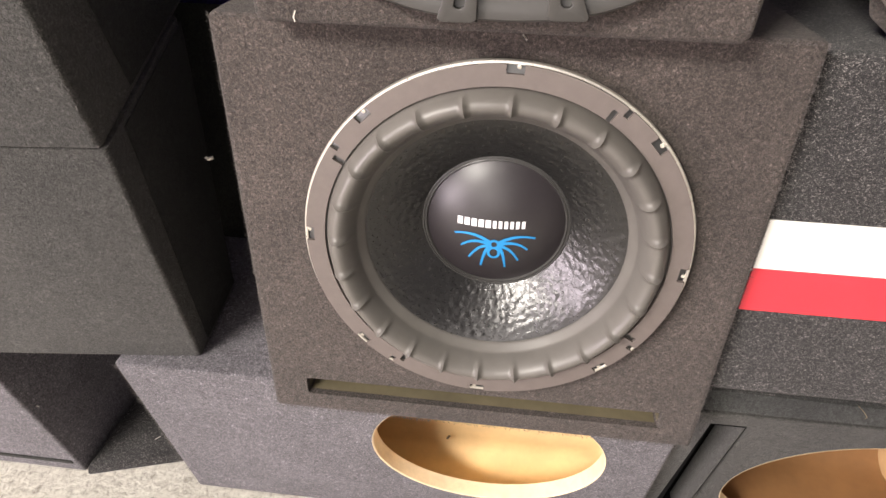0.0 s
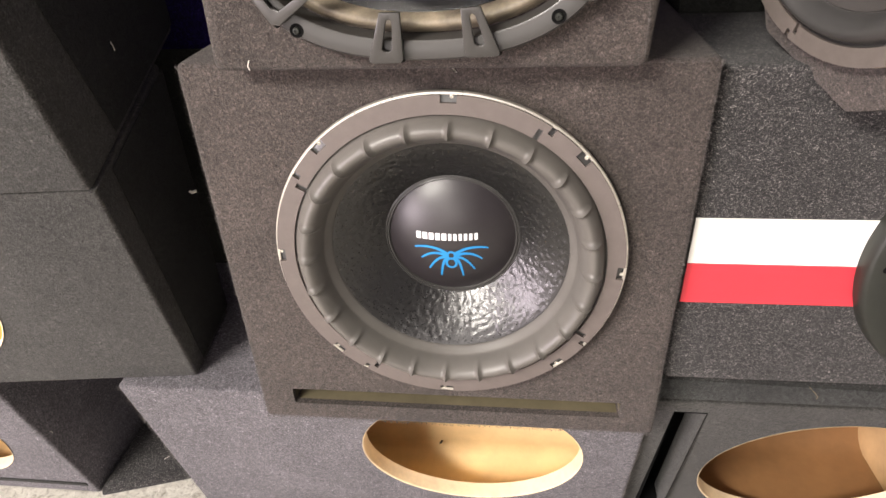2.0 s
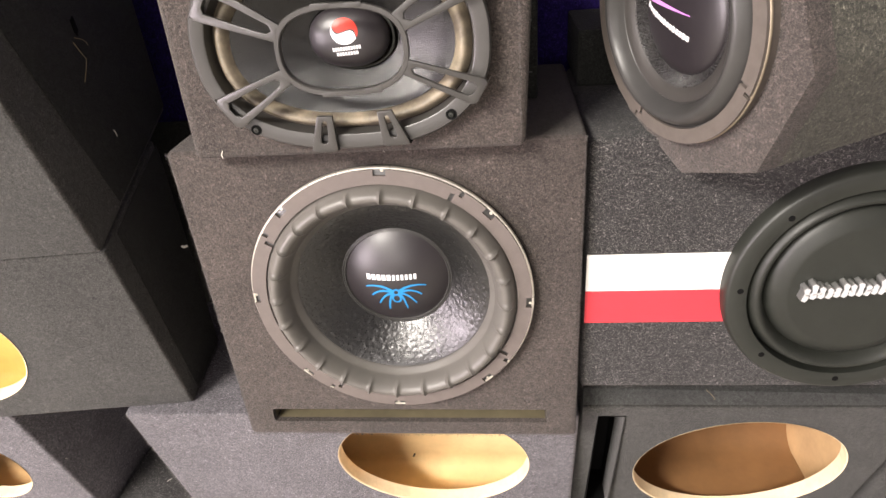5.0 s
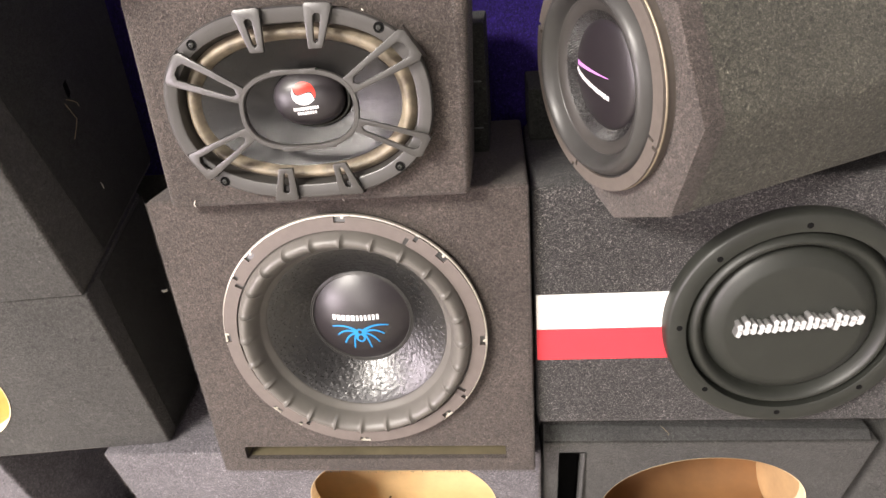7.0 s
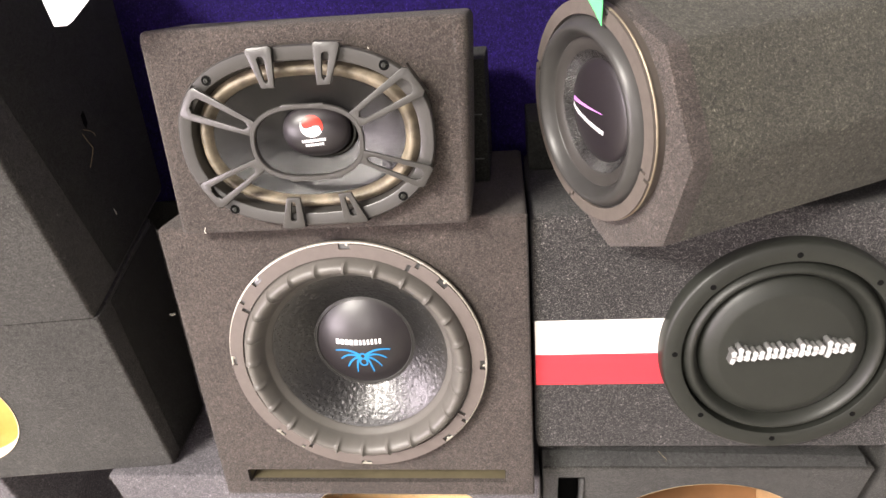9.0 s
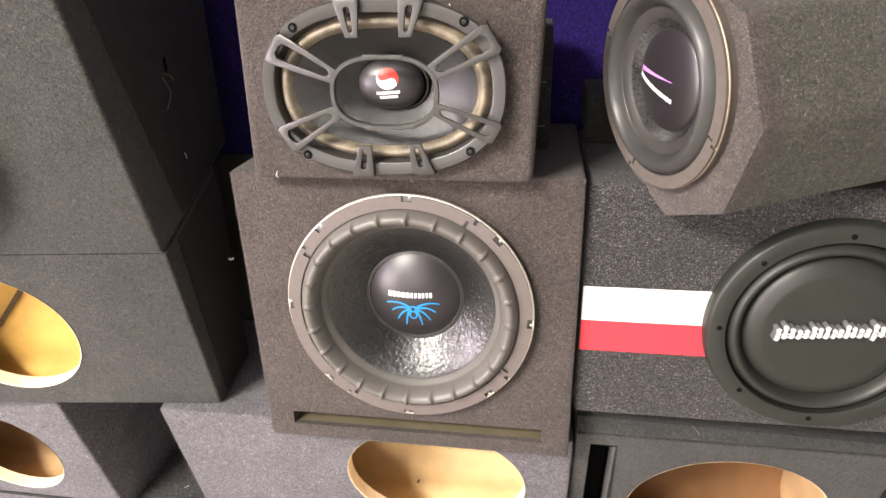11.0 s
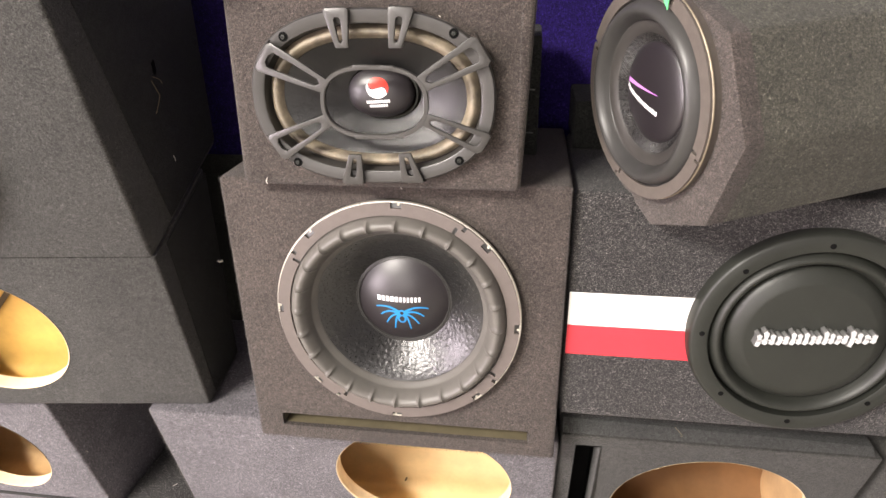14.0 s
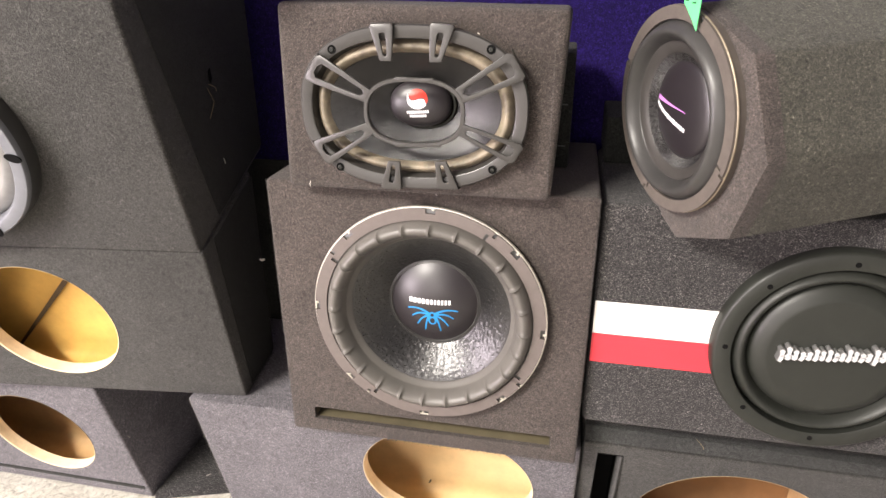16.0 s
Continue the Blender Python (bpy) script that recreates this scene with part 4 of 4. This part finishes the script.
thread([(-0.598, 0.085, 0.184), (-0.596, 0.086, 0.183), (-0.595, 0.086, 0.181)], 0.0011, LINT, "white lint thread on a carpeted box")
thread([(-0.520, 0.180, 0.0155), (-0.516, 0.183, 0.0165), (-0.514, 0.187, 0.0155)], 0.0011, LINT, "white lint thread on a carpet offcut")
thread([(-0.470, 0.200, 0.0155), (-0.466, 0.198, 0.0165), (-0.463, 0.199, 0.0155)], 0.0009, LINT, "white lint thread on a carpet offcut")
# dark tapering strip on the back board of the empty left tower box
along, out = Vector((0.119, -0.001, 0.127)).normalized(), Vector((0.114, -0.987, -0.117))
bm = prism([(-0.0022, -0.12), (0.0022, -0.12), (0.0048, 0.12), (-0.0048, 0.12)], 0.0, 0.0012)
bm.transform(L_BOX.matrix_world.inverted() @ frame_matrix((-0.684, 0.0685, 0.4525), along.cross(out), along))
part("dark_strip", bm, DEEP_BROWN, L_BOX, "dark tapering strip on the back board")
bm = block(-0.0014, 0.0014, -0.0016, 0.0, -0.0055, 0.0055)
bm.transform(B_BOX.matrix_world.inverted() @ Matrix.Translation((-0.0467, 0.2115, 0.0600)) @ Matrix.Rotation(radians(14), 4, "X") @ Matrix.Rotation(radians(20), 4, "Y"))
part("mark", bm, DEEP_BROWN, B_BOX, "small dark mark on the bare board")

# dark strip along the foot of the floor box
bm = hull([(-1.14, 0.1105, 0.028), (-0.612, 0.1105, 0.028), (-0.612, 0.1135, 0.028), (-1.14, 0.1135, 0.028),
           (-1.14, 0.1085, 0.036), (-0.612, 0.1085, 0.036), (-0.612, 0.1115, 0.036), (-1.14, 0.1115, 0.036)])
bm.transform(N_BOX.matrix_world.inverted())
part("dark_strip", bm, CARPET_BLACK_SHADE, N_BOX, "dark strip across the carpet")

# box at the far end of the lower row
E_BOX = thing("speaker_box", Matrix.Translation((0.91, 0.18, 0.0)), "speaker box in dark grey carpet on the floor", "speaker box")
bm = hull([(0.679, 0.14, 0.0), (1.15, 0.14, 0.0), (1.15, 0.33, 0.0), (0.679, 0.33, 0.0), (0.679, 0.045, 0.395), (1.15, 0.045, 0.395), (1.15, 0.33, 0.395), (0.679, 0.33, 0.395)], 0.007, 3)
bm.transform(E_BOX.matrix_world.inverted())
part("body", bm, CARPET_GREY, E_BOX)

# green tag hanging over the small subwoofer's rim
tag_outline = [(-0.012, 0.135), (0.020, 0.135), (0.016, 0.100), (0.0125, 0.0815), (0.004, 0.092), (-0.010, 0.106)]
tag = prism(tag_outline, 0.0060, 0.0068)
tag.transform(Matrix.Translation((0.030, 0.004, 0)))
g = thing("price_tag", A_M, "bright green paper tag with dark handwriting", "tag")
part("paper", tag, GREEN, g)
for x, y, w, h in ((0.022, 0.112, 0.0060, 0.0012), (0.030, 0.113, 0.0014, 0.0060), (0.034, 0.110, 0.0060, 0.0012), (0.0225, 0.118, 0.0012, 0.0055), (0.0385, 0.114, 0.0012, 0.0055)):
    part("ink_bar", block(x, x + w, y, y + h, 0.0069, 0.0071), BLACK, g)


# ---- carpet fuzz ----
def fuzz(parent, origin, right, up, w, h, count, length, mat, lift=0.0008, edge=0.0, skip=None, fine=1.0):
    """Loose fibres lying on a face; edge: the share that stands out along its outline."""
    rng = random.Random(int(1000 * (w + h)) + count)
    o, r, u = Vector(origin), Vector(right).normalized(), Vector(up).normalized()
    n = r.cross(u)
    inv = parent.matrix_world.inverted()
    verts, faces = [], []
    for _ in range(count):
        if rng.random() < edge:
            k, t = rng.randrange(4), rng.random()
            a, b = ((t * w, 0), (t * w, h), (0, t * h), (w, t * h))[k]
            out = (-u, u, -r, r)[k]
            d = (out * rng.uniform(0.2, 1) + n * rng.uniform(-0.2, 0.7) + r * rng.uniform(-0.6, 0.6) + u * rng.uniform(-0.6, 0.6)).normalized()
            p = o + r * a + u * b - out * 0.003 + n * (lift - 0.0005)
        else:
            a, b = rng.random() * w, rng.random() * h
            d = (r * rng.uniform(-1, 1) + u * rng.uniform(-1, 1) + n * rng.uniform(0.0, 0.35)).normalized()
            p = o + r * a + u * b + n * (lift - 0.0006)
            if skip and skip(p.x, p.z):
                continue
        ln = length * rng.uniform(0.4, 1.3)
        s = d.cross(n if abs(d.dot(n)) < 0.9 else r).normalized() * rng.uniform(0.00012, 0.00022) * fine
        bend = (r * rng.uniform(-1, 1) + u * rng.uniform(-1, 1)) * ln * 0.35
        k = len(verts)
        verts += [inv @ q for q in (p - s, p + s, p + d * ln * 0.55 + bend * 0.5 + s, p + d * ln * 0.55 + bend * 0.5 - s, p + d * ln + bend)]
        faces += [(k, k + 1, k + 2, k + 3), (k + 3, k + 2, k + 4)]
    me = bpy.data.meshes.new("fuzz")
    me.from_pydata([tuple(v) for v in verts], [], faces)
    me.materials.append(mat)
    ob = new("fuzz", me)
    ob.parent = parent
    ob["kind"] = "stuff"
    return ob


FIBRE = plain("pale_fibre", (0.22, 0.20, 0.19), 0.8, 0, 0.3, 400, 0.1)
FIBRE_MID = plain("mid_fibre", (0.15, 0.138, 0.13), 0.8, 0, 0.4, 400, 0.1)
FIBRE_DARK = plain("dark_fibre", (0.085, 0.076, 0.071), 0.8, 0, 0.4, 400, 0.1)


def face_fuzz(parent, rows, count, length, mat, edge=0.35, skip=None, fine=1.0):
    a, b, d = (Vector(rows[i]) for i in (0, 1, 4))
    fuzz(parent, a, b - a, d - a, (b - a).length, (d - a).length, count, length, mat, edge=edge, skip=skip, fine=fine)


def flat_rows(x0, x1, y, z0, z1):
    return [(x0, y, z0), (x1, y, z0), 0, 0, (x0, y, z1), (x1, y, z1)]


def disc(cx, cz, a, c):
    return lambda x, z: ((x - cx) / a) ** 2 + ((z - cz) / c) ** 2 < 1


face_fuzz(C_BOX, flat_rows(-0.213, 0.213, 0.0, 0.333, 0.733), 5000, 0.0028, FIBRE_DARK, 0.4, lambda x, z: math.hypot(x - 0.003, z - 0.555) < 0.156 or abs(z - 0.368) < 0.012)
face_fuzz(K_BOX, flat_rows(-0.159, 0.151, K_Y, 0.741, 0.939), 2400, 0.0024, FIBRE_DARK, 0.35, disc(-0.005, 0.836, 0.134, 0.094))
face_fuzz(S_BOX, flat_rows(0.217, 0.95, S_Y, 0.401, 0.722), 20000, 0.0017, FIBRE, 0.02, lambda x, z: math.hypot(x - 0.503, z - 0.551) < 0.139 or 0.5025 < z < 0.5945, 0.7)
face_fuzz(U_BOX, U_ROWS, 2500, 0.0032, FIBRE_DARK, 0.3, disc(-0.616, 0.790, 0.149, 0.149))
face_fuzz(L_BOX, L_ROWS, 2500, 0.0032, FIBRE_DARK, 0.3, disc(-0.608, 0.478, 0.113, 0.113))
face_fuzz(N_BOX, N_ROWS, 2500, 0.0040, FIBRE_MID, 0.3, disc(-0.785, 0.166, 0.110, 0.110))
face_fuzz(P_BOX, P_ROWS, 1800, 0.0035, FIBRE_DARK, 0.4, lambda x, z: ((x - 0.460) / 0.149) ** 2 + ((z - 0.168) / 0.148) ** 2 < 1 or abs(x - 0.2655) < 0.02)
face_fuzz(B_BOX, B_ROWS, 5200, 0.0042, FIBRE_MID, 0.2, disc(0.013, 0.203, 0.144, 0.130))
